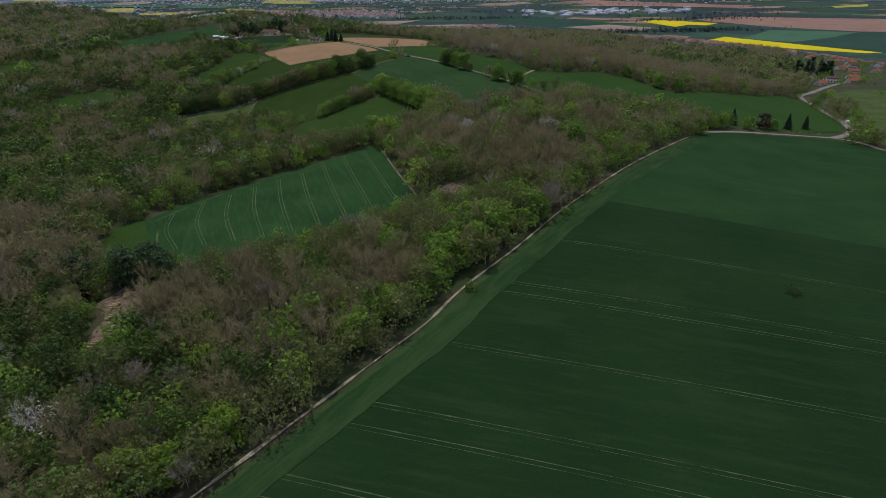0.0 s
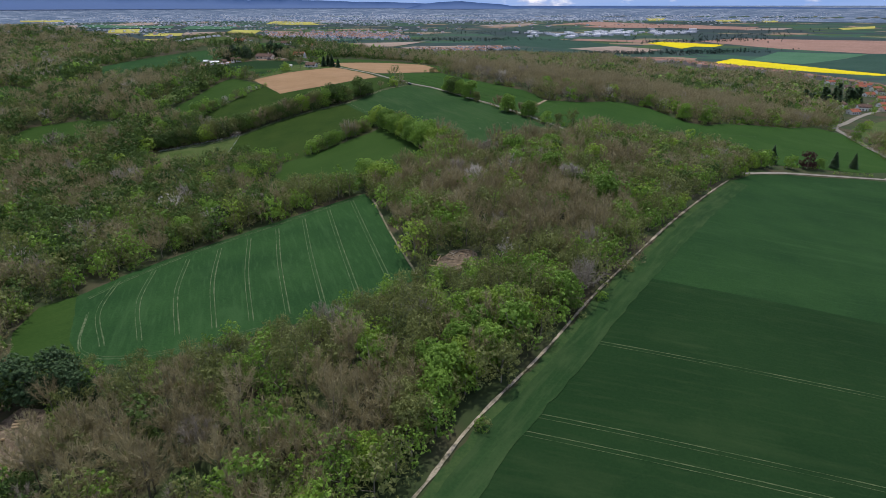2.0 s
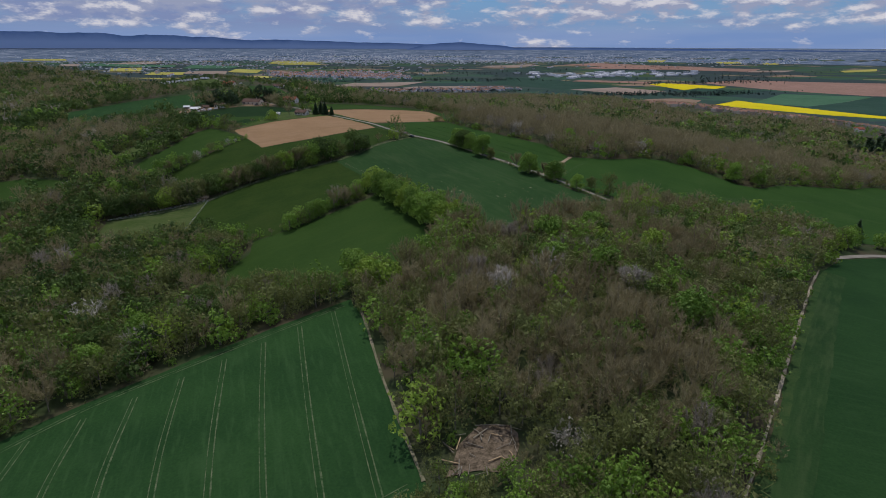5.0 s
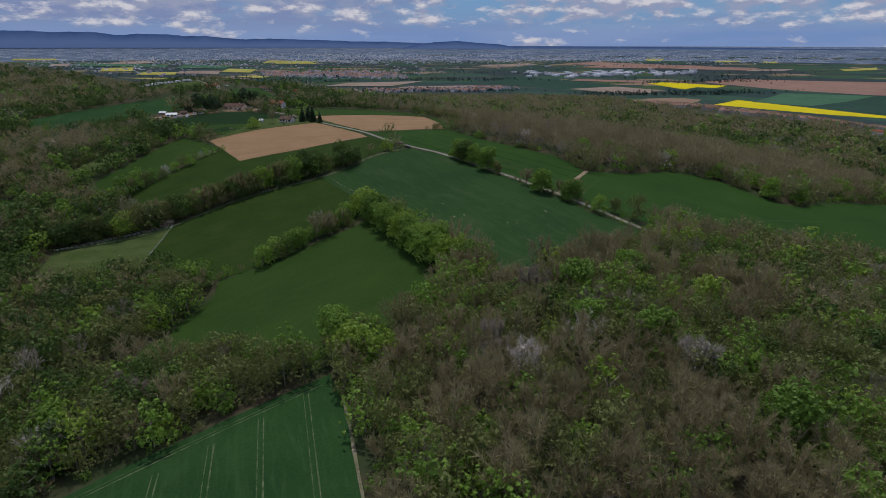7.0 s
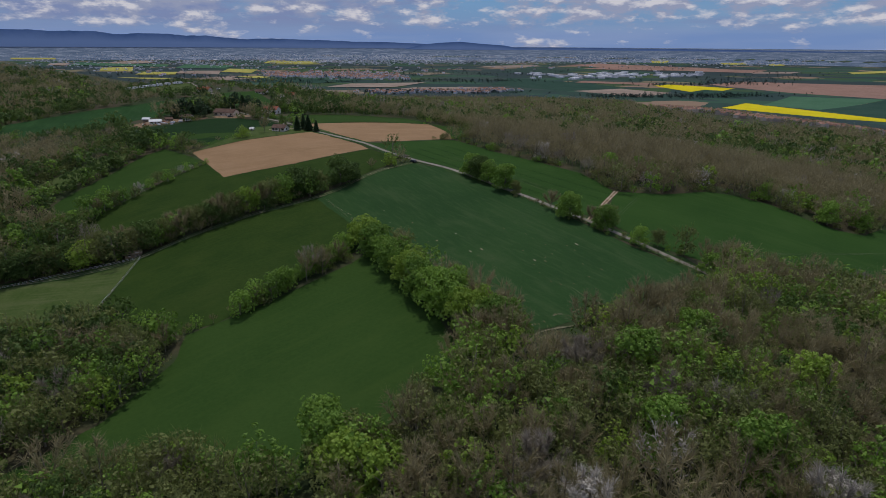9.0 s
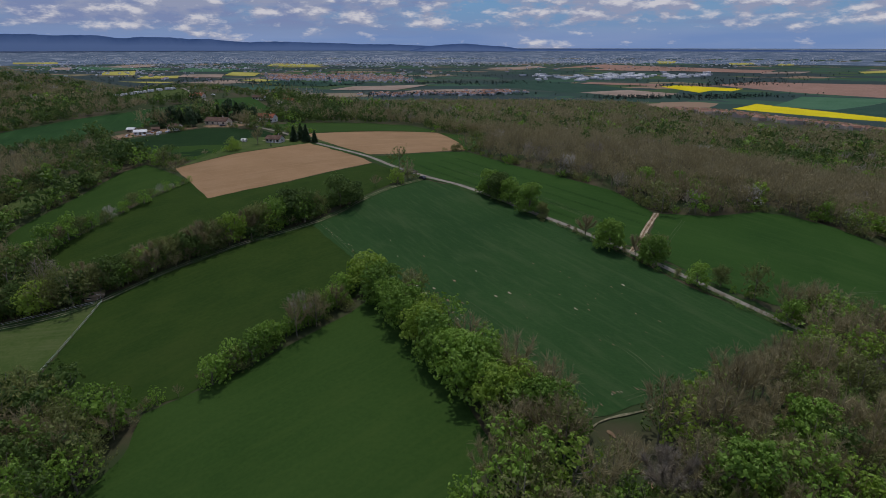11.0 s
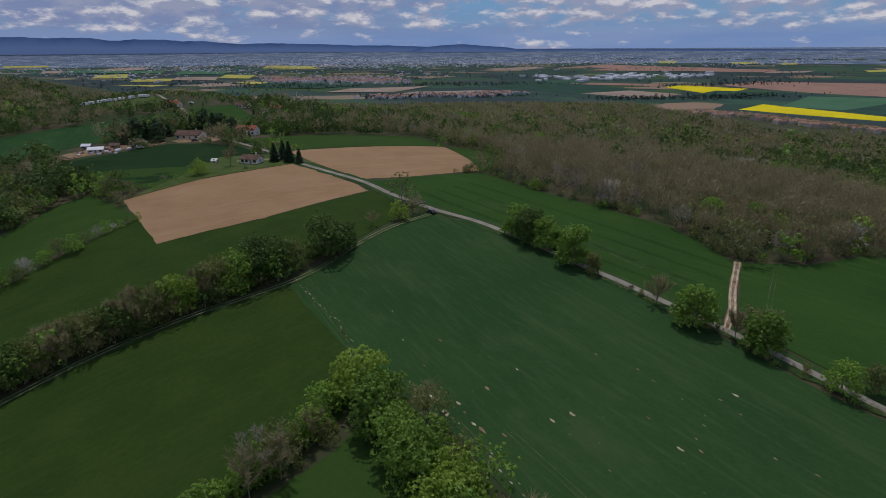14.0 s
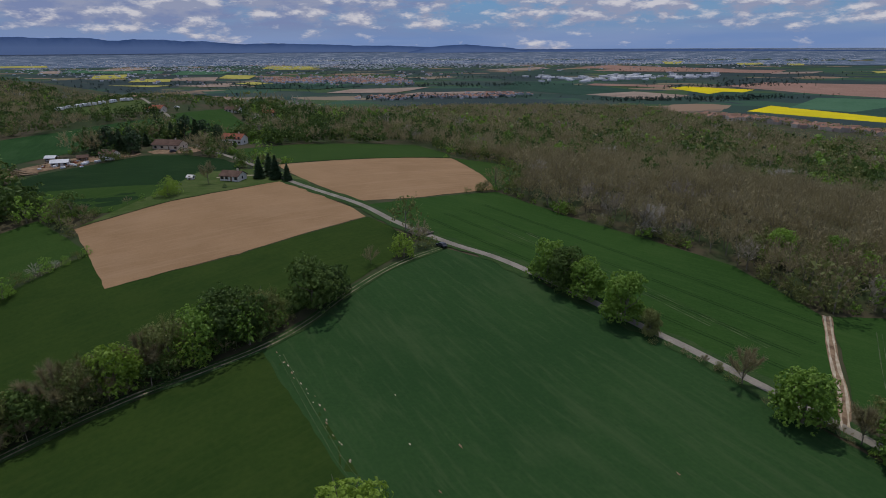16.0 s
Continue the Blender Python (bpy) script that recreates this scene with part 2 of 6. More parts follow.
PAINT_DARK = material("dark_car_paint", (0.03, 0.035, 0.045), (0.05, 0.055, 0.07), 1, 4, 0.3, 0, "World", 0.5)
RUBBER = material("tyre_rubber", (0.015, 0.015, 0.016), (0.03, 0.03, 0.03), 2, 10, 0.9, 0.1, "World")
CITY = material("pale_town_walls", (0.24, 0.26, 0.30), (0.82, 0.83, 0.86), 0.01, 0.03, 0.8, 0, "World", island=0.7)
CITYROOF = material("town_roofs", (0.16, 0.09, 0.07), (0.34, 0.21, 0.16), 0.01, 0.03, 0.8, 0, "World", island=0.7)
# woodland far off, haze painted in as a blue cast
FARWOOD = material("hazy_woodland", (0.026, 0.044, 0.042), (0.055, 0.080, 0.066), 0.02, 0.2, 0.9, 0, "World", island=0.6)


def plain_material():
    """Patchwork of far fields, woods and hamlets; the plan coordinates come from the sheet's own map, in kilometres."""
    m = bpy.data.materials.new("land_sheet")
    m.use_nodes = True
    nt = m.node_tree
    p = nt.nodes["Principled BSDF"]
    p.inputs["Roughness"].default_value = 0.9
    p.inputs["Specular IOR Level"].default_value = 0.1
    uv = nt.nodes.new("ShaderNodeUVMap"); uv.uv_map = "plan_km"
    mp = nt.nodes.new("ShaderNodeMapping"); mp.inputs["Rotation"].default_value = (0, 0, 0.35); mp.inputs["Scale"].default_value = (2.2, 3.4, 1)
    link(nt, uv.outputs[0], mp.inputs[0])
    vo = nt.nodes.new("ShaderNodeTexVoronoi"); vo.distance = "MANHATTAN"; vo.inputs["Scale"].default_value = 1.25
    link(nt, mp.outputs[0], vo.inputs["Vector"])
    sp = nt.nodes.new("ShaderNodeSeparateColor"); link(nt, vo.outputs["Color"], sp.inputs[0])
    rp = nt.nodes.new("ShaderNodeValToRGB"); rp.color_ramp.interpolation = "CONSTANT"
    # haze over the plain is put into these greens as extra blue
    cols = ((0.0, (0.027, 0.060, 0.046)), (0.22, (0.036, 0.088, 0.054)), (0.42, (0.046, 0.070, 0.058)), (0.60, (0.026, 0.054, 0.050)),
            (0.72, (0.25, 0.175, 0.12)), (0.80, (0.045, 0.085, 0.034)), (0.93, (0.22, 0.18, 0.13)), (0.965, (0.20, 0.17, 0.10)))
    el = rp.color_ramp.elements
    el[0].position, el[0].color = cols[0][0], (*cols[0][1], 1)
    el[1].position, el[1].color = cols[1][0], (*cols[1][1], 1)
    for pos, c in cols[2:]:
        e = el.new(pos); e.color = (*c, 1)
    link(nt, sp.outputs[0], rp.inputs[0])
    # woods and built-up belts over the fields, their colour blued as haze
    nz = nt.nodes.new("ShaderNodeTexNoise"); nz.inputs["Scale"].default_value = 0.55; nz.inputs["Detail"].default_value = 6; nz.inputs["Roughness"].default_value = 0.65
    link(nt, uv.outputs[0], nz.inputs["Vector"])
    wr = nt.nodes.new("ShaderNodeValToRGB"); wr.color_ramp.elements[0].position, wr.color_ramp.elements[1].position = 0.50, 0.54
    link(nt, nz.outputs["Fac"], wr.inputs[0])
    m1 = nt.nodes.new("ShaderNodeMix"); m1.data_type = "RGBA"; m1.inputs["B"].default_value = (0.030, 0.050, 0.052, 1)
    link(nt, wr.outputs[0], m1.inputs["Factor"]); link(nt, rp.outputs[0], m1.inputs["A"])
    # the near hill: rough grass and wood floor
    geo = nt.nodes.new("ShaderNodeNewGeometry")
    g2 = nt.nodes.new("ShaderNodeTexNoise"); g2.inputs["Scale"].default_value = 0.05; g2.inputs["Detail"].default_value = 8
    link(nt, geo.outputs["Position"], g2.inputs["Vector"])
    gr = nt.nodes.new("ShaderNodeValToRGB")
    gr.color_ramp.elements[0].color, gr.color_ramp.elements[1].color = (0.070, 0.062, 0.037, 1), (0.038, 0.056, 0.022, 1)
    gr.color_ramp.elements[0].position, gr.color_ramp.elements[1].position = 0.40, 0.56
    link(nt, g2.outputs["Fac"], gr.inputs[0])
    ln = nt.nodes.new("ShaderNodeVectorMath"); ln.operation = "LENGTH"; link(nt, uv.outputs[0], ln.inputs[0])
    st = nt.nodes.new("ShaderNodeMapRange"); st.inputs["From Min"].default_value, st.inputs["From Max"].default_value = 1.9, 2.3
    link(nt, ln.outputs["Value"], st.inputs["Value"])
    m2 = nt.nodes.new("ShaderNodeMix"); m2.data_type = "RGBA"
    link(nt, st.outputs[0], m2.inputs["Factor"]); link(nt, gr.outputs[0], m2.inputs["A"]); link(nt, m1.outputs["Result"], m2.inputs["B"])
    link(nt, m2.outputs["Result"], p.inputs["Base Color"])
    return m


LAND = plain_material()

# ---- the lie of the land: a ridge falling to a wide plain ----
HILLS_NEAR = [
    (-210, 70, 95, -11.1), (-90, 70, 95, -2.8), (30, 70, 95, -2.0), (150, 70, 95, -0.3), (-210, 190, 95, 5.3), (-90, 190, 95, -0.7), (30, 190, 95, 4.7), (150, 190, 95, -0.3), (-210, 310, 95, -6.5), (-90, 310, 95, -7.5), (30, 310, 95, 12.3), (150, 310, 95, -6.0), (-210, 430, 95, -9.0), (-90, 430, 95, 1.5), (30, 430, 95, 6.9), (150, 430, 95, -2.1), (-210, 550, 95, 10.9)]
HILLS_FAR = [
    (-90, 550, 95, 7.7), (30, 550, 95, 0.3), (150, 550, 95, 14.5), (-210, 670, 95, -0.6), (-90, 670, 95, 7.1), (30, 670, 95, 8.4), (150, 670, 95, 5.0), (-390, 420, 200, -13.0), (-430, 720, 260, 21.0), (390, 420, 200, -13.7), (330, 800, 220, -14.1), (0, 900, 170, 6.7), (-260, 820, 130, 12.6), (-317, 956, 93, 24.7), (-533, 1066, 109, -22.0), (-1035, 1623, 254, 87.0), (200, 1500, 350, 4.3), (620, 1150, 330, -15.9)]


def rise(x, y):
    """Height of the hill over a level datum, before the far plain is laid up to the horizon."""
    a = np.clip((y - 650) / 2150, 0, 9)
    b = np.clip(np.where(x > 0, (x - 400) / 1000, (-x - 450) / 2100), 0, 9)
    c = np.clip((-y - 200) / 2000, 0, 9)
    t = np.clip(1.08 * np.sqrt(a * a + b * b + c * c), 0, 1)
    z = -150 * t * t * (1.6 - 0.6 * t)
    for hx, hy, s, k in HILLS_NEAR + HILLS_FAR:
        z = z + k * np.exp(-((x - hx) ** 2 + (y - hy) ** 2) / (2 * s * s))
    return z


def true_range(r):
    """The far plain is drawn in towards the horizon: the distance that a place r metres off stands for."""
    q = np.clip((r - 2500) / 2583, 0, 0.93)
    return np.where(r > 2500, 2500 + 2583 * q / (1 - q), r)


def land(x, y):
    x, y = np.asarray(x, float), np.asarray(y, float)
    r = np.hypot(x, y - 190)
    k = np.clip((r - 2100) / 400, 0, 1)
    k = k * k * (3 - 2 * k)
    z = rise(x, y) * (1 - k) - 150 * k
    return np.where(r > 2500, 84 - 234 * r / true_range(r) + 14 * np.clip((r - 4550) / 240, 0, 1) ** 2, z)


def landf(x, y):
    return float(land(x, y))


# ---- mesh helpers ----
def mesh_object(name, bm, mats, parent=None, smooth=False):
    me = bpy.data.meshes.new(name)
    bm.to_mesh(me)
    bm.free()
    for m in (mats if isinstance(mats, (list, tuple)) else [mats]):
        me.materials.append(m)
    if smooth:
        me.polygons.foreach_set("use_smooth", [True] * len(me.polygons))
    ob = new(name, me)
    if parent:
        ob.parent = parent
    return ob


def part(name, bm, mat, parent, label=""):
    ob = mesh_object(name, bm, mat, parent)
    return tagged(ob, label) if label else ob


def quads_mesh(name, verts, faces_n, mat, tint=None, size=4, mat_index=None):
    """A mesh from an array of loose faces of `size` corners each."""
    me = bpy.data.meshes.new(name)
    nv = len(verts)
    me.vertices.add(nv)
    me.vertices.foreach_set("co", np.ascontiguousarray(verts, np.float32).ravel())
    me.loops.add(nv)
    me.loops.foreach_set("vertex_index", np.arange(nv, dtype=np.int32))
    nf = nv // size
    me.polygons.add(nf)
    me.polygons.foreach_set("loop_start", np.arange(0, nv, size, dtype=np.int32))
    for m in (mat if isinstance(mat, (list, tuple)) else [mat]):
        me.materials.append(m)
    if mat_index is not None:
        me.polygons.foreach_set("material_index", np.asarray(mat_index, np.int32))
    if tint is not None:
        at = me.attributes.new("tint", "FLOAT", "POINT")
        at.data.foreach_set("value", np.ascontiguousarray(tint, np.float32))
    me.update(calc_edges=True)
    return me


# ---- ground ----
def axis(lo, hi, core_lo, core_hi, step, grow):
    xs = list(np.arange(core_lo, core_hi + step, step))
    s, v = step, xs[-1]
    while v < hi:
        s = min(s * grow, 90); v += s; xs.append(v)
    s, v = step, xs[0]
    pre = []
    while v > lo:
        s = min(s * grow, 90); v -= s; pre.append(v)
    return np.array(pre[::-1] + xs)


def build_ground():
    xs = axis(-4900, 4900, -330, 330, 6.0, 1.05)
    ys = axis(-1500, 4990, 20, 760, 6.0, 1.05)
    X, Y = np.meshgrid(xs, ys)
    Z = land(X, Y)
    nx, ny = len(xs), len(ys)
    me = bpy.data.meshes.new("ground")
    co = np.stack([X, Y, Z], -1).reshape(-1, 3)
    i = np.arange(nx * ny).reshape(ny, nx)
    q = np.stack([i[:-1, :-1], i[:-1, 1:], i[1:, 1:], i[1:, :-1]], -1).reshape(-1, 4)
    me.from_pydata(co.tolist(), [], q.tolist())
    r = np.hypot(X, Y - 190)
    f = true_range(r) / np.maximum(r, 1) / 1000
    U = np.stack([X * f, (Y - 190) * f], -1).reshape(-1, 2)
    uvl = me.uv_layers.new(name="plan_km")
    li = np.zeros(len(me.loops), np.int32)
    me.loops.foreach_get("vertex_index", li)
    uvl.data.foreach_set("uv", U[li].astype(np.float32).ravel())
    me.polygons.foreach_set("use_smooth", [True] * len(me.polygons))
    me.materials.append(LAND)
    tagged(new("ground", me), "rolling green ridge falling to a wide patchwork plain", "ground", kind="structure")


build_ground()
LIFT = [0.08]
FIELD_LIFT = {}
OPEN_LAND = []   # plan outlines where no wood grows


def drape(name, outline, mat, label, category="field", step=8.0, keep_clear=True, lift=None, ragged=0.5):
    """A field: its plan outline laid over the ground."""
    if lift is None:
        LIFT[0] += 0.004
        lift = LIFT[0]
    bm = bmesh.new()
    edge = []
    for (x0, y0), (x1, y1) in zip(outline, outline[1:] + outline[:1]):
        n = max(1, int(math.hypot(x1 - x0, y1 - y0) / (3.0 if step < 20 else 40.0)))
        for j in range(n):
            q = Vector((x0 + (x1 - x0) * j / n, y0 + (y1 - y0) * j / n, 0))
            w = noise.noise_vector(q * 0.21) * ragged
            edge.append((q.x + w.x, q.y + w.y))
    bm.faces.new([bm.verts.new((x, y, 0)) for x, y in edge])
    bmesh.ops.triangulate(bm, faces=bm.faces[:])
    for k in (0, 1):
        vals = [p[k] for p in outline]
        n = Vector((1, 0, 0)) if k == 0 else Vector((0, 1, 0))
        for v in np.arange(math.floor(min(vals) / step) * step + step, max(vals), step):
            bmesh.ops.bisect_plane(bm, geom=bm.verts[:] + bm.edges[:] + bm.faces[:], plane_co=n * float(v), plane_no=n, dist=0.001)
    zs = land([v.co.x for v in bm.verts], [v.co.y for v in bm.verts])
    for v, z in zip(bm.verts, zs):
        v.co.z = float(z) + lift
    bmesh.ops.recalc_face_normals(bm, faces=bm.faces[:])
    if sum(f.normal.z for f in bm.faces) < 0:
        bmesh.ops.reverse_faces(bm, faces=bm.faces[:])
    ob = mesh_object(name, bm, mat, smooth=True)
    tagged(ob, label, category, kind="structure")
    FIELD_LIFT[ob.name] = lift
    if keep_clear:
        OPEN_LAND.append(np.array(outline, float))
    return ob


def spline(pts, step=3.0):
    P = [Vector((*p, 0)) for p in pts]
    P = [P[0] * 2 - P[1]] + P + [P[-1] * 2 - P[-2]]
    out = []
    for i in range(1, len(P) - 2):
        n = max(2, int((P[i + 1] - P[i]).length / step))
        for j in range(n):
            t = j / n
            a, b, c, d = P[i - 1:i + 3]
            out.append(0.5 * ((2 * b) + (c - a) * t + (2 * a - 5 * b + 4 * c - d) * t * t + (3 * b - a - 3 * c + d) * t ** 3))
    out.append(P[-2])
    return out


ROADS = []


def ribbon(name, pts, width, mat, lift=0.45, step=3.0, parent=None, wobble=0.0, clear=2.0):
    """A road, path or wheel line along a plan line, laid over the ground."""
    line = spline(pts, step)
    bm = bmesh.new()
    rows = []
    for i, p in enumerate(line):
        d = (line[min(i + 1, len(line) - 1)] - line[max(i - 1, 0)]).normalized()
        s = Vector((-d.y, d.x, 0))
        w = width * (1 + wobble * noise.noise(Vector((p.x * 0.25, p.y * 0.25, width))))
        row = []
        for k in (-0.5, 0.0, 0.5):
            q = p + s * (w * k)
            row.append(bm.verts.new((q.x, q.y, landf(q.x, q.y) + lift + (0.04 if k == 0 else 0))))
        rows.append(row)
    for a, b in zip(rows, rows[1:]):
        for k in (0, 1):
            bm.faces.new((a[k + 1], a[k], b[k], b[k + 1]))
    bmesh.ops.recalc_face_normals(bm, faces=bm.faces[:])
    if sum(f.normal.z for f in bm.faces) < 0:
        bmesh.ops.reverse_faces(bm, faces=bm.faces[:])
    if clear:
        ROADS.append((np.array([(p.x, p.y) for p in line]), width / 2 + clear))
    return mesh_object(name, bm, mat, parent, smooth=True)

# ---- fields, paths and roads ----
PATH_LINE = [(-170, -90), (-95, 18), (-45, 80), (-17, 116), (-5, 131), (6, 149), (24, 173), (42, 200), (64, 231), (103, 288), (132, 330), (149, 353)]
F1_NEAR = drape("wheat_field", [(-166, -90), (-92, 16), (-42, 78), (-13, 115), (0, 132), (10, 149), (28, 173), (46, 200), (57, 213), (105, 198), (150, 183), (250, 150), (420, 90), (420, -90)],
                CROP_DARK, "dark green wheat field beside the wood path")
F1_FAR = drape("wheat_field", [(57, 213), (67, 230), (106, 287), (135, 330), (152, 354), (170, 372), (194, 381), (240, 383), (256, 379), (270, 350), (300, 300), (420, 200), (420, 90), (250, 150), (150, 183), (105, 198)],
               CROP_FAR, "lighter green young wheat field beside the road")
FIELD_A = drape("wheat_field", [(-36.5, 301.5), (-30, 285), (-20, 250), (-8, 213), (-20, 203), (-38, 192), (-60, 182), (-81, 175), (-95, 179), (-104, 190), (-112, 206), (-119, 219), (-112, 234), (-103, 247), (-93, 257.5), (-77, 272), (-57, 287.5)],
                CROP, "young wheat field with pale wheel lines between woods")
F3 = drape("meadow", [(-41, 427), (-47, 416), (-60, 403), (-74, 389), (-93, 377), (-90, 362), (-97, 337), (-112, 318), (-118, 308), (-98, 311), (-70, 318), (-40, 309), (-30, 313), (-16, 334), (-8, 352), (-14, 370), (-24, 392)],
           MEADOW, "plain green meadow framed by tree hedges", "meadow")
F4 = drape("meadow", [(-73, 489), (-57, 468), (-45, 448), (-47, 426), (-62, 411), (-74, 394), (-85, 382), (-96, 379), (-115, 388), (-134, 397), (-136, 418), (-137, 438), (-121, 454), (-101, 470)],
           HAY, "olive green hay meadow beside a farm track", "meadow")
F5 = drape("wheat_field", [(-74, 488), (-65, 500), (-57, 515), (-45, 532), (-30, 548), (-13, 538), (5, 516), (20, 496), (38, 471), (49, 453), (61, 432), (74, 416), (81, 407), (78, 402), (62, 389.5), (49, 380), (36, 372), (26, 366), (17, 361.5), (12.5, 360), (7, 368), (0, 379), (-8, 391), (-26, 424), (-47, 447)],
           CROP_BLUE, "large bluish green wheat field with bare spots")
F9 = drape("pasture", [(-137, 438), (-135, 397), (-148, 386), (-160, 384), (-174, 389), (-181, 405), (-185, 421), (-166, 430)],
           PASTURE, "grazed pasture with a wire fence", "pasture")
F7 = drape("meadow", [(-160, 519), (-147, 545), (-130, 520), (-97, 540), (-59, 576), (-50, 567), (-40, 552), (-46, 540), (-58, 520), (-70, 505), (-86, 488), (-105, 478), (-128, 462), (-146, 448), (-158, 450), (-172, 468), (-180, 474)],
           HAY, "green meadow below the tilled field", "meadow")
F7B = drape("meadow", [(-191, 561), (-184, 573), (-158, 552), (-150, 545), (-163, 521), (-180, 478), (-196, 462), (-206, 478), (-206, 500), (-196, 530)],
            MEADOW, "green meadow strip between two hedges", "meadow")
F10A = drape("meadow", [(-219, 497), (-213, 510), (-199, 560), (-203, 578), (-212, 574), (-226, 530), (-233, 512)],
             PASTURE, "narrow pale meadow strip between hedges", "meadow")
F10B = drape("meadow", [(-298, 470), (-269, 484), (-231, 477), (-226, 462), (-253, 433), (-275, 424), (-300, 440)], MEADOW, "sheltered green meadow inside the wood", "meadow")
F10C = drape("meadow", [(-400, 601), (-355, 577), (-342, 533), (-365, 510), (-420, 540)], MEADOW, "green meadow on the far slope", "meadow")
SOIL1 = drape("tilled_field", [(-164, 563), (-148, 543), (-130, 520), (-97, 541), (-60, 576), (-66, 585), (-87, 606), (-105, 622), (-124, 605), (-141, 591)], SOIL, "bare pale brown tilled field on the ridge", "field")
SOIL2 = drape("tilled_field", [(-117, 660), (-106, 641), (-88, 618), (-65, 595), (-44, 602), (-7, 624), (-12, 655), (-27, 712), (-50, 702), (-77, 686)], SOIL, "bare pale brown tilled field beyond the road", "field")
F6A = drape("barley_field", [(-64, 589), (-48, 573), (-29, 554), (-12, 543), (7, 519), (21, 500), (37, 478), (52, 466), (62, 484), (74, 508), (64, 541), (44, 562), (20, 585), (-7, 619), (-30, 608)],
            BRIGHT, "bright green barley field along the lane", "field")
F6B = drape("barley_field", [(55, 464), (64, 482), (76, 508), (99, 509), (128, 522), (141, 521), (158, 512), (168, 493), (177, 484), (188, 482), (204, 495), (236, 511), (275, 526), (306, 548), (314, 530), (316, 500), (298, 450), (288, 420), (272, 403), (250, 398), (195, 401), (165, 403), (135, 409), (108, 418), (84, 424), (72, 434)],
            BRIGHT, "bright green barley field below the wood", "field")
F8 = drape("wheat_field", [(-236, 625), (-233, 645), (-215, 668), (-200, 690), (-175, 690), (-150, 676), (-138, 661), (-128, 640), (-133, 622), (-147, 598), (-158, 580), (-168, 577), (-195, 592), (-215, 600)],
           CROP_DARK, "dark green wheat field beside the houses")
F8L = drape("meadow", [(-206, 600), (-190, 591), (-168, 577), (-158, 580), (-147, 598), (-138, 612), (-160, 617), (-185, 615), (-205, 612)], MEADOW, "lighter grass strip below the wheat", "meadow")
MARGIN = drape("grass_margin", [(-119, 219), (-112, 206), (-104, 190), (-95, 179), (-102, 173), (-114, 180), (-124, 196), (-127, 212)], MEADOW, "pale grass margin at the end of the wheat", "meadow")
F8B = drape("wheat_field", [(-231, 792), (-237, 735), (-247, 705), (-262, 676), (-266, 652), (-292, 636), (-322, 622), (-361, 677), (-319, 741), (-295, 762), (-262, 804), (-248, 822)], CROP, "green wheat field behind the houses")
F8C = drape("wheat_field", [(-220, 786), (-237, 814), (-247, 841), (-237, 859), (-225, 889), (-190, 830), (-165, 777), (-186, 744), (-205, 742)], BRIGHT, "bright green field beside the ridge road")
LAWN = drape("meadow", [(-348, 840), (-338, 862), (-303, 892), (-292, 885), (-272, 858), (-266, 838), (-309, 822)], PASTURE, "rough grass before a row of caravans", "meadow")
F11A = drape("meadow", [(-160, 708), (-137, 680), (-118, 662), (-77, 688), (-27, 716), (-30, 745), (-52, 790), (-90, 770), (-125, 745)], MEADOW, "green meadow behind the tilled field", "meadow")
F11B = drape("meadow", [(-27, 715), (-12, 655), (-6, 622), (15, 668), (0, 700)], MEADOW, "green strip beside the wood", "meadow")
GARDEN = drape("garden_lawn", [(-105, 622), (-87, 608), (-93, 625), (-112, 645), (-130, 648), (-150, 640), (-150, 610), (-158, 582), (-164, 564), (-141, 592), (-124, 606)], PASTURE, "rough house lawn beside the tilled field", "lawn")
RIGHT_MEADOW = drape("meadow", [(276, 362), (288, 405), (300, 440), (326, 480), (330, 520), (360, 570), (410, 610), (480, 620), (470, 480), (420, 380), (330, 320)], PASTURE, "rough meadow beyond the crossroads", "meadow")
YARD = drape("gravel_yard", [(-252, 664), (-238, 685), (-225, 692), (-205, 698), (-205, 690), (-222, 672), (-236, 652), (-246, 640)], CLAY, "pale gravel yard with clutter", "yard")
YARD2 = drape("gravel_yard", [(-204, 701), (-196, 724), (-172, 712), (-176, 698), (-196, 694)], CLAY, "pale gravel yard before the house", "yard")
CLEARING = drape("felled_clearing", [(-5, 216), (-3, 224), (2, 231), (9, 231), (11, 224), (6, 217)], DEBRIS, "bare earth clearing with felled branches", "clearing", 4.0, True, None, 2.2)
CLEARING2 = drape("felled_clearing", [(-101, 152), (-97, 160), (-92, 161), (-87, 152), (-85, 140), (-86, 130), (-91, 124), (-95, 132), (-96, 144)], DEBRIS, "felled woodland clearing of bare earth", "clearing", 4.0, True, None, 2.6)

VERGE = drape("grass_verge", [(-166, -92), (-94, 16), (-44, 78), (-16, 115), (-4, 131), (7, 149), (25, 173), (43, 200), (65, 231), (104, 288), (133, 330), (150, 354), (152.5, 353), (136, 329), (107, 286.5), (68, 229.5), (46.5, 198), (28.5, 171.5), (11, 147.5), (0, 130), (-12, 113), (-40, 75), (-90, 13), (-162, -94)], VERGE_GRASS, "thin pale grass verge beside the path", "verge", 6.0, False, 0.19, 1.0)
def offset_line(line, d):
    """The line moved sideways by d metres, to its right."""
    out = []
    for i, (x, y) in enumerate(line):
        a, c = line[max(0, i - 1)], line[min(len(line) - 1, i + 1)]
        n = math.hypot(c[0] - a[0], c[1] - a[1])
        out.append((x + (c[1] - a[1]) / n * d, y - (c[0] - a[0]) / n * d))
    return out


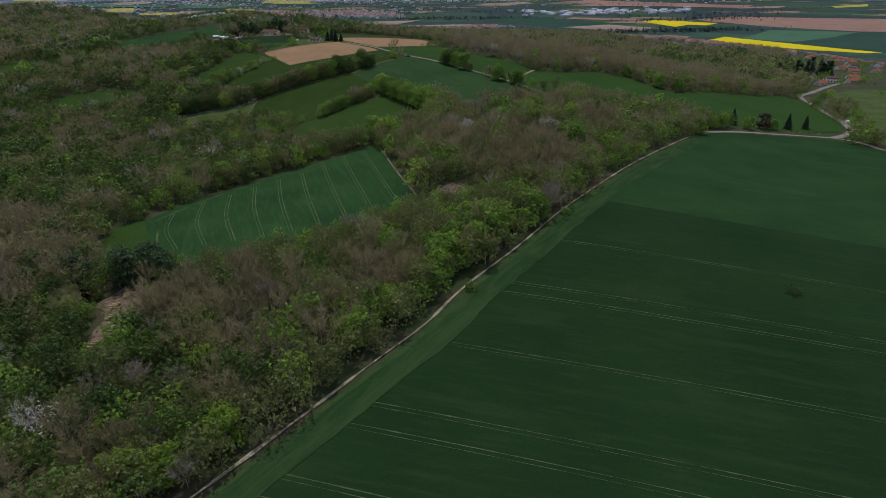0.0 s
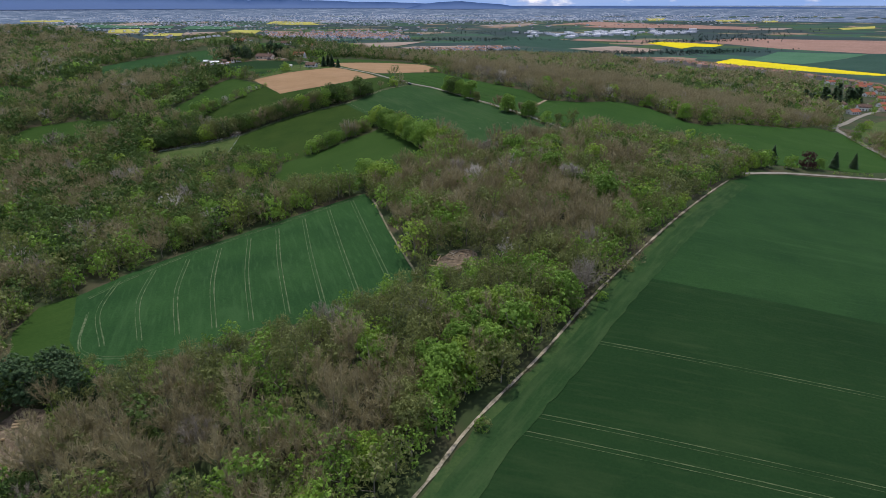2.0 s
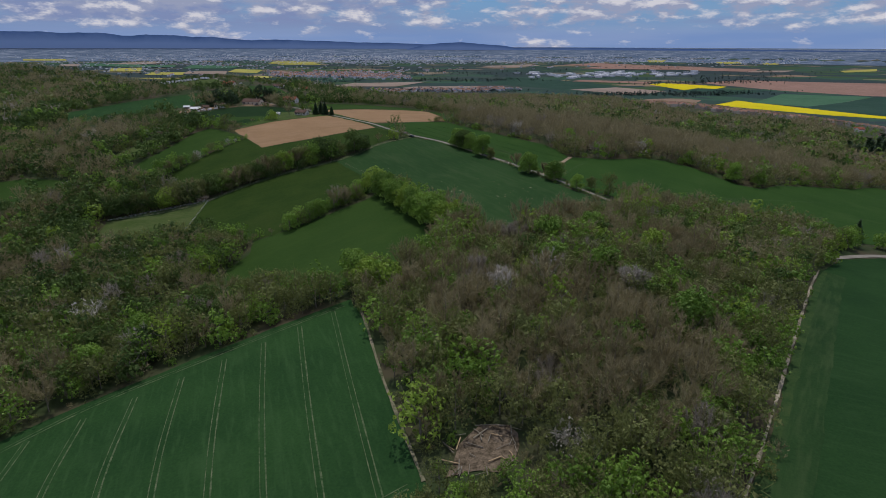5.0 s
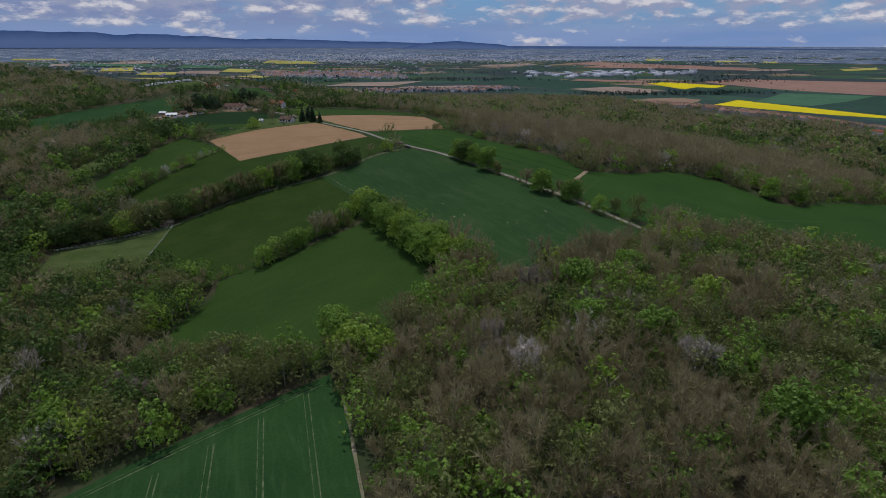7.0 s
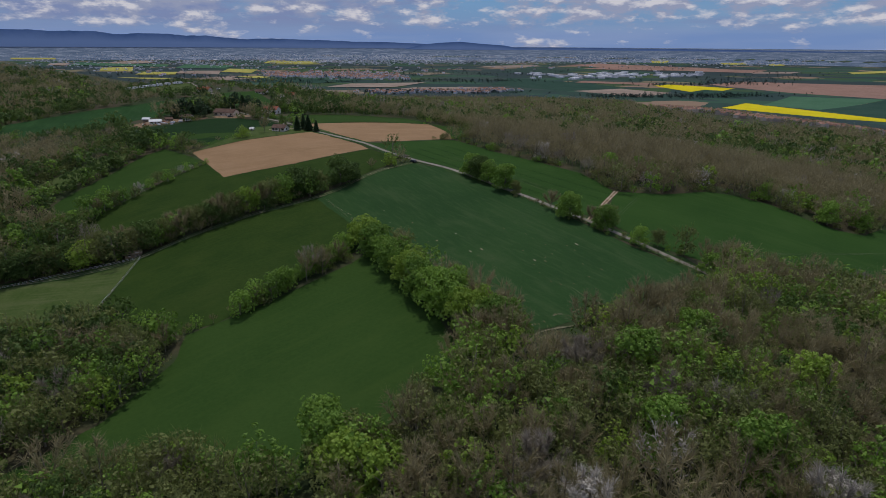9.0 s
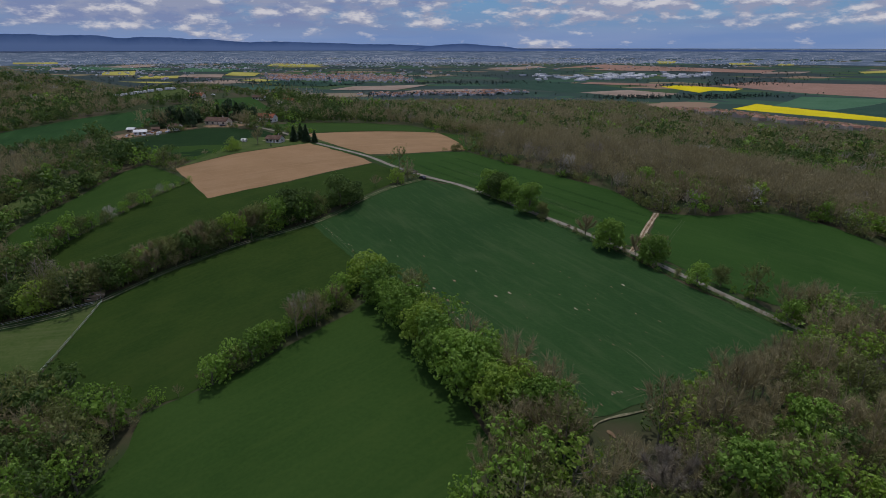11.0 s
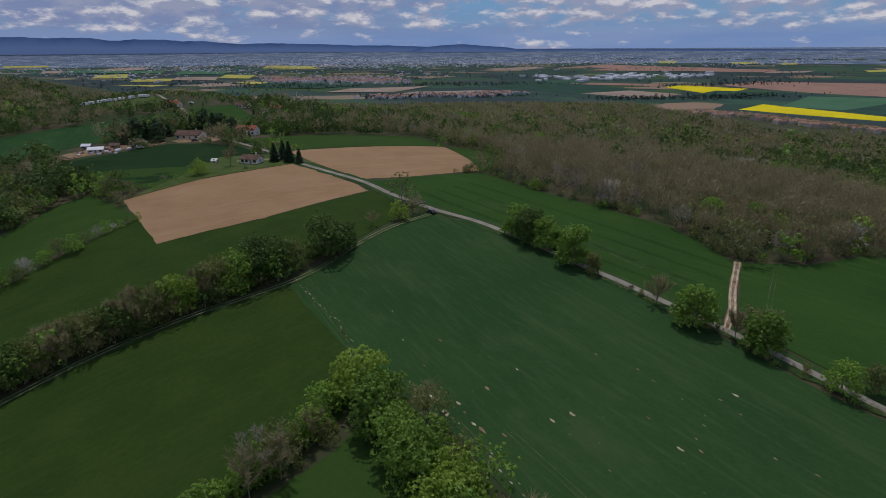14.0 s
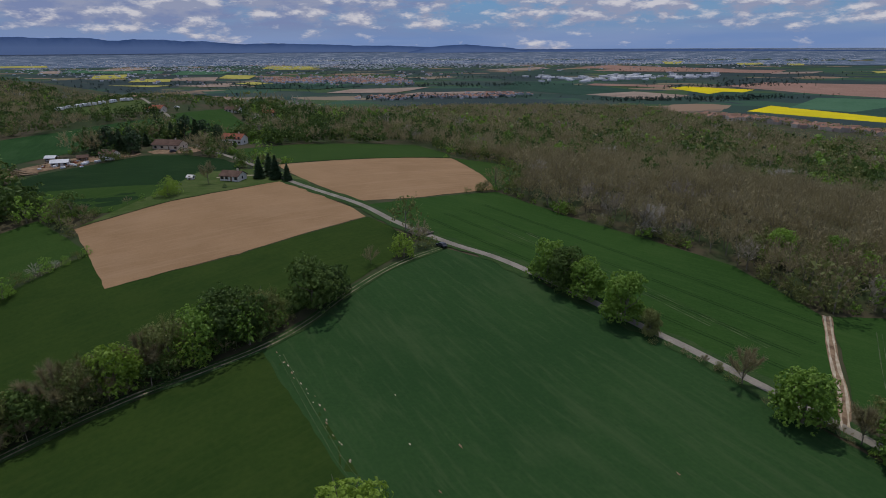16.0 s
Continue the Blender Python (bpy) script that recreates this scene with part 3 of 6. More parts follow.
HEADLAND = drape("crop_headland", offset_line(PATH_LINE, 3.0) + offset_line(PATH_LINE, 10.0)[::-1], PALE_CROP, "paler wheat along the field edge", "field", 8.0, False, 0.205, 0.8)
wood_path = tagged(ribbon("path", PATH_LINE, 0.75, DIRT, 0.25, wobble=0.8, clear=1.2), "pale dirt path along the wood edge", "path", kind="structure")
lane = tagged(ribbon("road", [(110, 370), (84, 408), (73, 424), (62, 441), (53, 455), (41, 472), (29, 489), (21, 499), (7, 518), (-1, 528), (-13, 541), (-29, 553), (-48, 571), (-64, 590), (-86, 609), (-105, 628), (-137, 669), (-168, 706), (-197, 742), (-226, 789), (-247, 827), (-266, 850), (-283, 873), (-307, 907)], 2.7, ASPHALT, 0.26, clear=1.5),
              "pale narrow asphalt lane over the ridge", "road", kind="structure")
TRACK_LINE = [(-30, 549), (-45, 534), (-57, 516), (-65, 501), (-74, 490), (-88, 480), (-101, 472), (-121, 456), (-141, 436), (-160, 428), (-186, 423)]
farm_track = tagged(ribbon("farm_track", TRACK_LINE, 3.4, VERGE_GRASS, 0.235, wobble=0.4, clear=0.5), "grassy farm track with pale wheel ruts under hedge trees", "track", kind="structure")
for s in (-0.7, 0.7):
    ribbon("rut", [(x + s * 0.75, y - s * 0.66) for x, y in TRACK_LINE], 0.42, BROKEN, 0.262, 2.0, farm_track, 0.9, clear=0)
tagged(ribbon("lane_verge", [(84, 408), (73, 424), (62, 441), (53, 455), (41, 472), (29, 489), (21, 499), (7, 518), (-1, 528), (-13, 541), (-29, 553), (-48, 571), (-64, 590), (-86, 609), (-105, 628)], 7.5, VERGE_GRASS, 0.222, wobble=0.6, clear=0), "grass verge on both sides of the lane", "verge", kind="structure")
dirt_track = tagged(ribbon("dirt_track", [(50, 460), (57, 472), (63, 485), (75, 508)], 2.3, CLAY, 0.22, wobble=0.25, clear=1.0), "rutted clay track down through the barley", "track", kind="structure")
for s in (-0.75, 0.75):
    ribbon("rut", [(50 + s, 460), (57 + s, 472), (63 + s, 485), (75 + s, 508)], 0.55, RUT, 0.27, 2.0, dirt_track, 0.9, clear=0)
cross_road = tagged(ribbon("road", [(165, 372), (193, 383), (220, 386), (241, 386), (258, 384), (268, 372), (272, 352), (290, 300), (340, 230)], 3.2, ASPHALT, 0.25, clear=1.5), "pale road past the wheat field", "road", kind="structure")
side_road = tagged(ribbon("road", [(256, 384), (272, 395), (286, 412), (294, 432), (299, 446), (306, 480), (318, 520), (330, 556), (359, 588), (408, 639), (480, 697)], 5.0, ASPHALT, 0.28, clear=2), "asphalt side road to the village", "road", kind="structure")
drive = tagged(ribbon("driveway", [(-105, 629), (-116, 634), (-126, 632), (-136, 628)], 2.4, DIRT, 0.22), "gravel drive to the bungalow", "driveway", kind="structure")


def wheel_lines(field, lines, width, lift=0, mat=None):
    """Pairs of thin wheel lines through a crop."""
    for pts in lines:
        for side, wd in ((-0.6, width * 0.45), (0.6, width * 0.7)):
            a, b = Vector((*pts[0], 0)), Vector((*pts[-1], 0))
            d = (b - a).normalized()
            off = Vector((-d.y, d.x, 0)) * side
            ribbon("wheel_line", [(p[0] + off.x, p[1] + off.y) for p in pts], wd, mat or TRAM, FIELD_LIFT[field.name] + 0.045, 4.0, field, 0.9, clear=0)


A_LINES = []
for k in range(9):
    u = k / 8
    top = (-41 - 70 * u, 293.5 - 64 * u)
    low = (-15 - 79 * u, 203 - 26 * u + 7 * u * u)
    A_LINES.append([top, ((top[0] + low[0]) / 2 - 2.5 * u * u, (top[1] + low[1]) / 2), (low[0] + 1.5 * u * u, low[1] + 2)])
wheel_lines(FIELD_A, A_LINES, 0.42, 0.34)
wheel_lines(FIELD_A, [[(-38, 297), (-57, 283.5), (-78, 267), (-95, 251), (-108, 231), (-114, 217)], [(-12, 214), (-38, 196), (-60, 186), (-80, 180), (-97, 184), (-108, 206)]], 0.5, 0.35)
F1_LINES = []
for k, y0 in enumerate((79, 84, 97, 103, 124, 147, 152, 178)):
    x0 = np.interp(y0, [80, 116, 150, 200], [-36, -8, 14, 50])
    F1_LINES.append([(x0, y0), (x0 + 60, y0 - 19), (x0 + 150, y0 - 48)])
tagged(ribbon('grass_track', [(8, 340), (9, 350), (14, 358.5), (27, 363.5), (37, 369.5), (50, 377.5), (63, 387), (79, 400)], 0.7, BROKEN, 0.24, wobble=0.7, clear=2.5), 'pale trodden track below the wheat', 'track', kind='structure')
tagged(ribbon('grass_track', [(-34.5, 298), (-30, 286), (-20.5, 251), (-9, 215)], 0.75, BROKEN, 0.235, wobble=0.9, clear=0), 'pale trodden edge of the wheat', 'track', kind='structure')
wheel_lines(F1_NEAR, F1_LINES, 0.32, 0.33, TRAM_DIM)
wheel_lines(F1_NEAR, [[(-30, 88), (-6, 117), (16, 150), (50, 196)]], 0.4, 0.34, TRAM_DIM)
wheel_lines(F1_FAR, [[(62, 216), (80, 240), (112, 287), (150, 344)]], 0.6, 0.34, TRAM_DIM)
wheel_lines(F5, [[(-69, 486), (-55, 462), (-44, 445), (-24, 424), (-6, 392), (2, 378)]], 0.22, 0.44, TRAM_DIM)
wheel_lines(F5, [[(-13, 420), (0, 398), (9, 380)]], 0.3, 0.43, TRAM_DIM)
for off in (7, 16, 26, 37):
    wheel_lines(F6A, [[(44 + 0.75 * off, 476 + 0.66 * off), (2 + 0.75 * off, 524 + 0.66 * off), (-42 + 0.75 * off, 573 + 0.66 * off)]], 0.26, 0.5, CROP_DARK)
wheel_lines(F6A, [[(50, 490), (28, 524), (0, 565)], [(40, 500), (20, 530), (-12, 572)]], 0.4, 0.50, TRAM_DIM)
wheel_lines(F6B, [[(62, 462), (72, 480), (84, 500)], [(90, 430), (150, 450), (220, 470)]], 0.4, 0.52, TRAM_DIM)


# ---- trees ----
def face_cloud(rng, lobes, n, size, aspect=1.0, droop=0.55, shell=(0.72, 1.05), upright=False):
    """Loose leaf sprays over a set of lobes: n three-cornered faces of about `size` metres."""
    lobes = np.array(lobes, float)
    wgt = lobes[:, 3] * lobes[:, 4] + lobes[:, 5] ** 2
    pick = rng.choice(len(lobes), n, p=wgt / wgt.sum())
    L = lobes[pick]
    d = rng.normal(size=(n, 3))
    d[:, 2] = np.where(d[:, 2] < -0.55, -d[:, 2], d[:, 2])
    d /= np.linalg.norm(d, axis=1)[:, None]
    c = L[:, :3] + d * L[:, 3:6] * rng.uniform(*shell, n)[:, None]
    nrm = d + rng.normal(size=(n, 3)) * droop
    nrm /= np.linalg.norm(nrm, axis=1)[:, None]
    if upright:
        u = d * np.array([0.55, 0.55, 0.3]) + np.array([0, 0, 1.0]) + rng.normal(size=(n, 3)) * 0.22
    else:
        u = rng.normal(size=(n, 3))
        u -= (u * nrm).sum(1)[:, None] * nrm
    u /= np.linalg.norm(u, axis=1)[:, None]
    v = np.cross(nrm, u)
    v /= np.maximum(np.linalg.norm(v, axis=1), 1e-6)[:, None]
    s = size * rng.uniform(0.6, 1.35, n)
    a, b = u * (s * aspect)[:, None] / 2, v * s[:, None] / 2
    j = lambda: rng.uniform(0.55, 1.0, n)[:, None]
    k = rng.uniform(-0.5, 0.5, n)[:, None]
    return np.stack([c - a * j() * 1.25 - b * j(), c - a * j() * 1.1 + b * j() * 1.3, c + a * j() * 1.6 + b * k], 1).reshape(-1, 3)


def tube(pts, radii, sides=5):
    """A tapered limb as loose quads."""
    out = []
    rings = []
    for p, r in zip(pts, radii):
        a = np.arange(sides) * 2 * math.pi / sides
        rings.append(np.array(p)[None] + np.stack([np.cos(a) * r, np.sin(a) * r, np.zeros(sides)], 1))
    for A, B in zip(rings, rings[1:]):
        for k in range(sides):
            m = (k + 1) % sides
            out += [A[k], A[m], B[m], A[k], B[m], B[k]]
    return np.array(out)


def crown_lobes(rng, h, r, low, n=13):
    mid = (h + low) / 2
    lobes = [(0, 0, mid, r * 0.62, r * 0.62, (h - low) * 0.42)]
    for k in range(n):
        a = rng.uniform(0, 2 * math.pi)
        q = rng.uniform(0.35, 0.72) * r
        z = rng.uniform(low + 0.09 * (h - low), h - 0.2 * (h - low))
        t = 1 - 0.5 * max(0, (z - mid) / (h - mid))
        s = rng.uniform(0.28, 0.46) * r
        lobes.append((math.cos(a) * q * t, math.sin(a) * q * t, z, s, s, s * rng.uniform(0.75, 1.0)))
    for k in range(6):
        a = (k + rng.uniform(-0.3, 0.3)) * math.pi / 3
        s = rng.uniform(0.30, 0.40) * r
        lobes.append((math.cos(a) * r * 0.58, math.sin(a) * r * 0.58, low + 0.16 * (h - low), s, s, s * 0.8))
    return lobes


def clump_cloud(rng, lobes, n, size, k=9):
    """Leaf tufts over a set of lobes: each a small dome of k three-cornered leaf sprays facing outward."""
    lobes = np.array(lobes, float)
    m = max(3, n // k)
    wgt = lobes[:, 3] * lobes[:, 4] + lobes[:, 5] ** 2
    L = lobes[rng.choice(len(lobes), m, p=wgt / wgt.sum())]
    d = rng.normal(size=(m, 3))
    d[:, 2] = np.where(d[:, 2] < -0.45, -d[:, 2], d[:, 2])
    d /= np.linalg.norm(d, axis=1)[:, None]
    c = L[:, :3] + d * L[:, 3:6] * rng.uniform(0.82, 1.04, m)[:, None]
    rc = size * rng.uniform(0.8, 1.5, m)
    c, d, rc = np.repeat(c, k, 0), np.repeat(d, k, 0), np.repeat(rc, k)
    e = d * 0.85 + rng.normal(size=d.shape) * 0.62
    e /= np.linalg.norm(e, axis=1)[:, None]
    q = c + e * (rc * rng.uniform(0.75, 1.1, len(rc)))[:, None]
    nrm = e + rng.normal(size=e.shape) * 0.30
    u = np.cross(nrm, rng.normal(size=e.shape))
    u /= np.maximum(np.linalg.norm(u, axis=1), 1e-6)[:, None]
    v = np.cross(nrm, u)
    v /= np.maximum(np.linalg.norm(v, axis=1), 1e-6)[:, None]
    s = (size * rng.uniform(0.45, 1.05, len(rc)))[:, None]
    return np.stack([q - u * s * 0.6 - v * s * 0.4, q + u * s * 0.6 - v * s * 0.5, q + v * s * 0.8], 1).reshape(-1, 3)


def trunk_faces(rng, h, r, low, limbs=5, girth=0.028):
    """The trunk and its limbs, each an array of faces."""
    g = h * girth
    lean = rng.uniform(-0.04, 0.04, 2) * h
    top = np.array([lean[0], lean[1], low + 0.45 * (h - low)])
    out = [tube([(0, 0, -0.6), (0, 0, 0.3), top * [0.5, 0.5, 0.5], top], [g * 1.5, g, g * 0.8, g * 0.45])]
    for k in range(limbs):
        a = k * 2 * math.pi / limbs + rng.uniform(-0.5, 0.5)
        s = top * rng.uniform(0.55, 0.95)
        e = s + np.array([math.cos(a) * r * 0.6, math.sin(a) * r * 0.6, (h - s[2]) * rng.uniform(0.5, 0.8)])
        m = (s + e) / 2 + np.array([math.cos(a) * r * 0.1, math.sin(a) * r * 0.1, -0.1 * h * 0.3])
        out.append(tube([s, m, e], [g * 0.42, g * 0.28, g * 0.08], 4))
    return out


def broom(rng, h, r, low, n, size):
    """A leafless tree: steep limbs fanning from a slim trunk and n fine upright twigs along them."""
    g = h * 0.014
    sway = rng.uniform(-0.05, 0.05, 2) * h
    tip = np.array([sway[0], sway[1], h * 0.95])
    lines = [np.array([(0, 0, -0.5), tip * [0.3, 0.3, 0.5], tip])]
    stems = [tube(lines[0], [g * 1.2, g * 0.8, g * 0.15], 4)]
    for k in range(9):
        a = k * 2 * math.pi / 4.5 + rng.uniform(-0.4, 0.4)
        f = rng.uniform(0.16, 0.5)
        s = np.array([sway[0] * f * 0.6, sway[1] * f * 0.6, h * f])
        q = r * rng.uniform(0.35, 0.95)
        e = np.array([math.cos(a) * q, math.sin(a) * q, h * (rng.uniform(0.86, 1.0) - 0.28 * (q / r) ** 2)])
        m = s * 0.45 + e * 0.55 + np.array([math.cos(a), math.sin(a), 0]) * r * 0.10
        lines.append(np.array([s, m, e]))
        stems.append(tube(lines[-1], [g * 0.6, g * 0.4, g * 0.1], 4))
    lines = np.array(lines)
    pick = rng.integers(len(lines), size=n)
    t = rng.uniform(0.12, 1.0, n) ** 0.8
    A, M, B = lines[pick, 0], lines[pick, 1], lines[pick, 2]
    w = (t * 2)[:, None]
    p = np.where(w < 1, A + (M - A) * w, M + (B - M) * (w - 1))
    low_cut = p[:, 2] < low
    p[low_cut] = B[low_cut]
    d = (B - A) / np.linalg.norm(B - A, axis=1)[:, None] * 0.6 + np.array([0, 0, 0.42]) + rng.normal(size=(n, 3)) * 0.55
    d /= np.linalg.norm(d, axis=1)[:, None]
    side = np.cross(d, rng.normal(size=(n, 3)))
    side /= np.maximum(np.linalg.norm(side, axis=1), 1e-6)[:, None]
    length = (0.9 + size * 1.5) * rng.uniform(0.6, 1.35, n)
    wide = size * 0.11 * rng.uniform(0.7, 1.3, n)
    q = p + d * length[:, None]
    twigs = np.stack([p - side * wide[:, None], p + side * wide[:, None], q], 1).reshape(-1, 3)
    # buds and seed tufts towards the tips
    b = rng.integers(n, size=int(n * 0.45))
    c = p[b] + (q[b] - p[b]) * rng.uniform(0.5, 1.05, len(b))[:, None] + rng.normal(size=(len(b), 3)) * 0.18
    u, v = rng.normal(size=(2, len(b), 3)) * size * 0.16
    buds = np.stack([c - u, c + u * 0.8 + v * 0.4, c + v], 1).reshape(-1, 3)
    return np.concatenate([twigs, buds]), stems


def conifer_faces(rng, h, r, n, size):
    z = h * (1 - rng.uniform(0.0, 1, n) ** 0.62)
    z = np.clip(z, 0.08 * h, h)
    a = rng.uniform(0, 2 * math.pi, n)
    q = r * (1 - z / h) ** 0.85 * rng.uniform(0.55, 1.05, n) * (0.85 + 0.15 * np.sin(z * 4))
    d = np.stack([np.cos(a), np.sin(a), np.zeros(n)], 1)
    c = d * q[:, None] + np.stack([np.zeros(n), np.zeros(n), z], 1)
    u = d + np.array([0, 0, -0.25]) + rng.normal(size=(n, 3)) * 0.2
    u /= np.linalg.norm(u, axis=1)[:, None]
    v = np.cross(u, np.array([0, 0, 1.0])) + rng.normal(size=(n, 3)) * 0.35
    v /= np.linalg.norm(v, axis=1)[:, None]
    s = size * rng.uniform(0.7, 1.3, n)
    A, B = u * s[:, None] * 0.8, v * s[:, None] * 0.4
    return np.stack([c - A - B, c - A + B, c + A * 1.2], 1).reshape(-1, 3)


# kinds of tree: leaf material, bare or leafy
KINDS = {"oak": LEAF, "lime": LEAF_BRIGHT, "budding": LEAF_DULL, "bare": TWIG, "ashen": TWIG_GREY, "blossom": BLOSSOM, "conifer": NEEDLE, "cedar": NEEDLE, "far": FARWOOD, "copper": COPPER, "ash": LEAF_DARK}


def tree_arrays(rng, kind, h, r, low, n, size):
    """Crown faces of one tree, and the faces of its trunk and limbs."""
    if kind == "conifer":
        return conifer_faces(rng, h, r, n, size * 1.2), [tube([(0, 0, -0.5), (0, 0, h * 0.6), (0, 0, h * 0.97)], [0.22, 0.12, 0.03])]
    lobes = crown_lobes(rng, h, r, low)
    if kind in ("bare", "ashen"):
        if n > 300:
            return broom(rng, h, r, low, n, size)
        crown, stems = broom(rng, h, r, low, int(n * 0.75), size)
        return np.concatenate([crown, clump_cloud(rng, lobes, int(n * 0.32), size * 0.60, 5)]), stems
    if kind == "blossom":
        crown, stems = broom(rng, h, r, low, int(n * 0.5), size)
        return np.concatenate([crown, clump_cloud(rng, lobes, int(n * 0.6), size * 0.62, 6)]), stems
    if kind == "budding":
        crown, stems = broom(rng, h, r, low, int(n * 0.22), size)
        return np.concatenate([crown, clump_cloud(rng, lobes, int(n * 0.75), size * 0.78, 5), face_cloud(rng, lobes, int(n * 0.12), size * 1.2, 1.1, 0.7, (0.25, 0.72))]), stems
    fill = face_cloud(rng, lobes, int(n * 0.16), size * 1.35, 1.1, 0.7, (0.25, 0.70))
    return np.concatenate([fill, clump_cloud(rng, lobes, int(n * 1.15), size * 0.86)]), trunk_faces(rng, h, r, low)


TREE_LABEL = {
    "oak": "leafy mid-green broadleaf tree in spring leaf", "lime": "fresh lime-green broadleaf tree in new leaf", "budding": "olive-green tree just coming into leaf",
    "bare": "brown bare-twigged tree still without leaves", "ashen": "pale grey bare-twigged tree", "blossom": "small tree covered in white blossom",
    "conifer": "tall dark green conifer", "cedar": "broad dark green conifer", "copper": "dark red copper-leaved tree", "ash": "deep green broadleaf tree in full leaf"}
PROTO = {}


def tree(kind, x, y, h, spread=0.42, low=0.12, leaves=900, size=0.62, group="", name="tree", label="", turn=None):
    """One tree as a thing: an Empty at its foot with trunk and crown. Alike trees share their meshes."""
    key = (kind, round(spread, 2), round(low, 2), leaves, size, int(abs(x * 7.3 + y * 3.1)) % 3)
    if key not in PROTO:
        rng = np.random.default_rng(len(PROTO) + 11)
        H = 10.0
        c, t = tree_arrays(rng, kind, H, H * spread, H * low, leaves, size)
        PROTO[key] = (quads_mesh("crown", c, 0, KINDS[kind], None, 3), quads_mesh("trunk", t[0], 0, BARK, None, 3), [quads_mesh("limb", f, 0, BARK, None, 3) for f in t[1:]])
    root = new(name)
    root.empty_display_size = 0.5
    if name == "tree" and kind != "conifer" and h > 3.5:
        h *= 1.28
    rs = abs(math.sin(x * 12.9898 + y * 78.233))
    root.matrix_basis = pose(x, y, landf(x, y), 0, 0, 360 * rs if turn is None else turn) @ Matrix.Diagonal((h / 10, h / 10, h / 10, 1))
    new("crown", PROTO[key][0]).parent = root
    trunk = new("trunk", PROTO[key][1])
    trunk.parent = root
    if leaves >= 1000:
        for me in PROTO[key][2]:
            new("limb", me).parent = trunk
    tagged(root, label or TREE_LABEL[kind], "tree", group)
    return root


def row_of_trees(line, kinds, h, gap, jitter, group, seed, spread=0.42, low=0.1, leaves=800, size=0.62, label=""):
    rng = np.random.default_rng(seed)
    pts = spline(line, 1.0)
    d, nxt, last = 0, 0, pts[0]
    for p in pts:
        d += (p - last).length
        last = p
        if d >= nxt:
            tree(str(rng.choice(kinds)), p.x + rng.normal() * jitter, p.y + rng.normal() * jitter, h * rng.uniform(0.72, 1.22), spread, low, leaves, size, group, label=label)
            nxt = d + gap * rng.uniform(0.75, 1.25)


# oaks between the meadow and the bluish wheat
for i, (x, y, h) in enumerate([(-44, 432, 10.5), (-38, 421, 10), (-33, 412, 9), (-29, 404, 10), (-24, 396, 9.5), (-20, 386, 10.5), (-15, 377, 11), (-10, 369, 11.5), (-5, 362, 10), (1, 360, 9), (5, 355, 10), (-17, 382, 9), (-2, 370, 8)]):
    tree("oak" if i % 4 else "lime", x, y, h, 0.60, 0.04, 5200, 0.44, "oaks along the meadow", label="round dense oak in fresh green leaf")
row_of_trees([(-50, 428), (-56, 415), (-64, 406), (-72, 394), (-80, 387)], ["oak", "budding", "oak"], 6.3, 3.0, 0.8, "hedge trees of the hay meadow", 3, 0.52, 0.02, 1200, 0.58)
row_of_trees([(-82, 386), (-92, 379)], ["oak", "bare"], 4.0, 4.5, 0.8, "hedge trees of the hay meadow", 4, 0.6, 0.0, 500, 0.6)
# trees along the farm track
for x, y, h, k in [(-66, 508, 11.5, "oak"), (-62, 512, 8.5, "oak"), (-80, 495, 11, "oak"), (-85, 493, 11, "oak"), (-90, 488, 10.5, "oak"), (-76, 499, 8, "budding"), (-95, 484, 9.5, "budding"), (-99, 481, 8.5, "bare"), (-104, 476, 9.5, "lime"), (-109, 472, 9, "budding"), (-113, 469, 9.5, "bare"),
                   (-117, 466, 8.5, "oak"), (-122, 461, 9, "budding"), (-127, 457, 9, "bare"), (-131, 454, 8, "budding"), (-136, 449, 9, "oak"), (-141, 445, 8, "budding"), (-147, 441, 8.5, "oak"), (-152, 438, 8, "budding"), (-158, 436, 9, "lime"), (-164, 435, 8.5, "oak"), (-171, 433, 9, "budding"),
                   (-178, 430, 9, "oak"), (-185, 428, 9, "oak"), (-148, 448, 8, "bare"), (-156, 444, 8, "budding"), (-166, 442, 8, "oak")]:
    tree("ash" if k == "oak" and (x + y) % 3 < 1.6 else k, x, y, h, 0.62, 0.02, 4200, 0.46, "trees along the farm track")
row_of_trees([(-77, 493), (-90, 483), (-110, 467), (-130, 450), (-150, 438), (-180, 428)], ["ash", "budding", "bare"], 4.2, 3.4, 0.8, "shrubs along the farm track", 12, 0.62, 0.0, 800, 0.66)
row_of_trees([(39, 466), (46, 457), (56, 442), (66, 428), (74, 417), (80, 409)], ["budding", "oak", "bare"], 1.9, 2.2, 0.5, "low hedge along the lane", 13, 0.9, 0.0, 420, 0.85)
row_of_trees([(22, 491), (30, 481), (36, 473)], ["budding", "bare"], 1.5, 2.4, 0.5, "low hedge along the lane", 14, 0.9, 0.0, 420, 0.85)
tree("lime", -43, 540, 6.5, 0.55, 0.02, 1200, 0.58, "trees along the farm track")
tree("bare", -53, 534, 4.5, 0.6, 0.0, 800, 0.58, "trees along the farm track", label="low bare brown bush at the track")
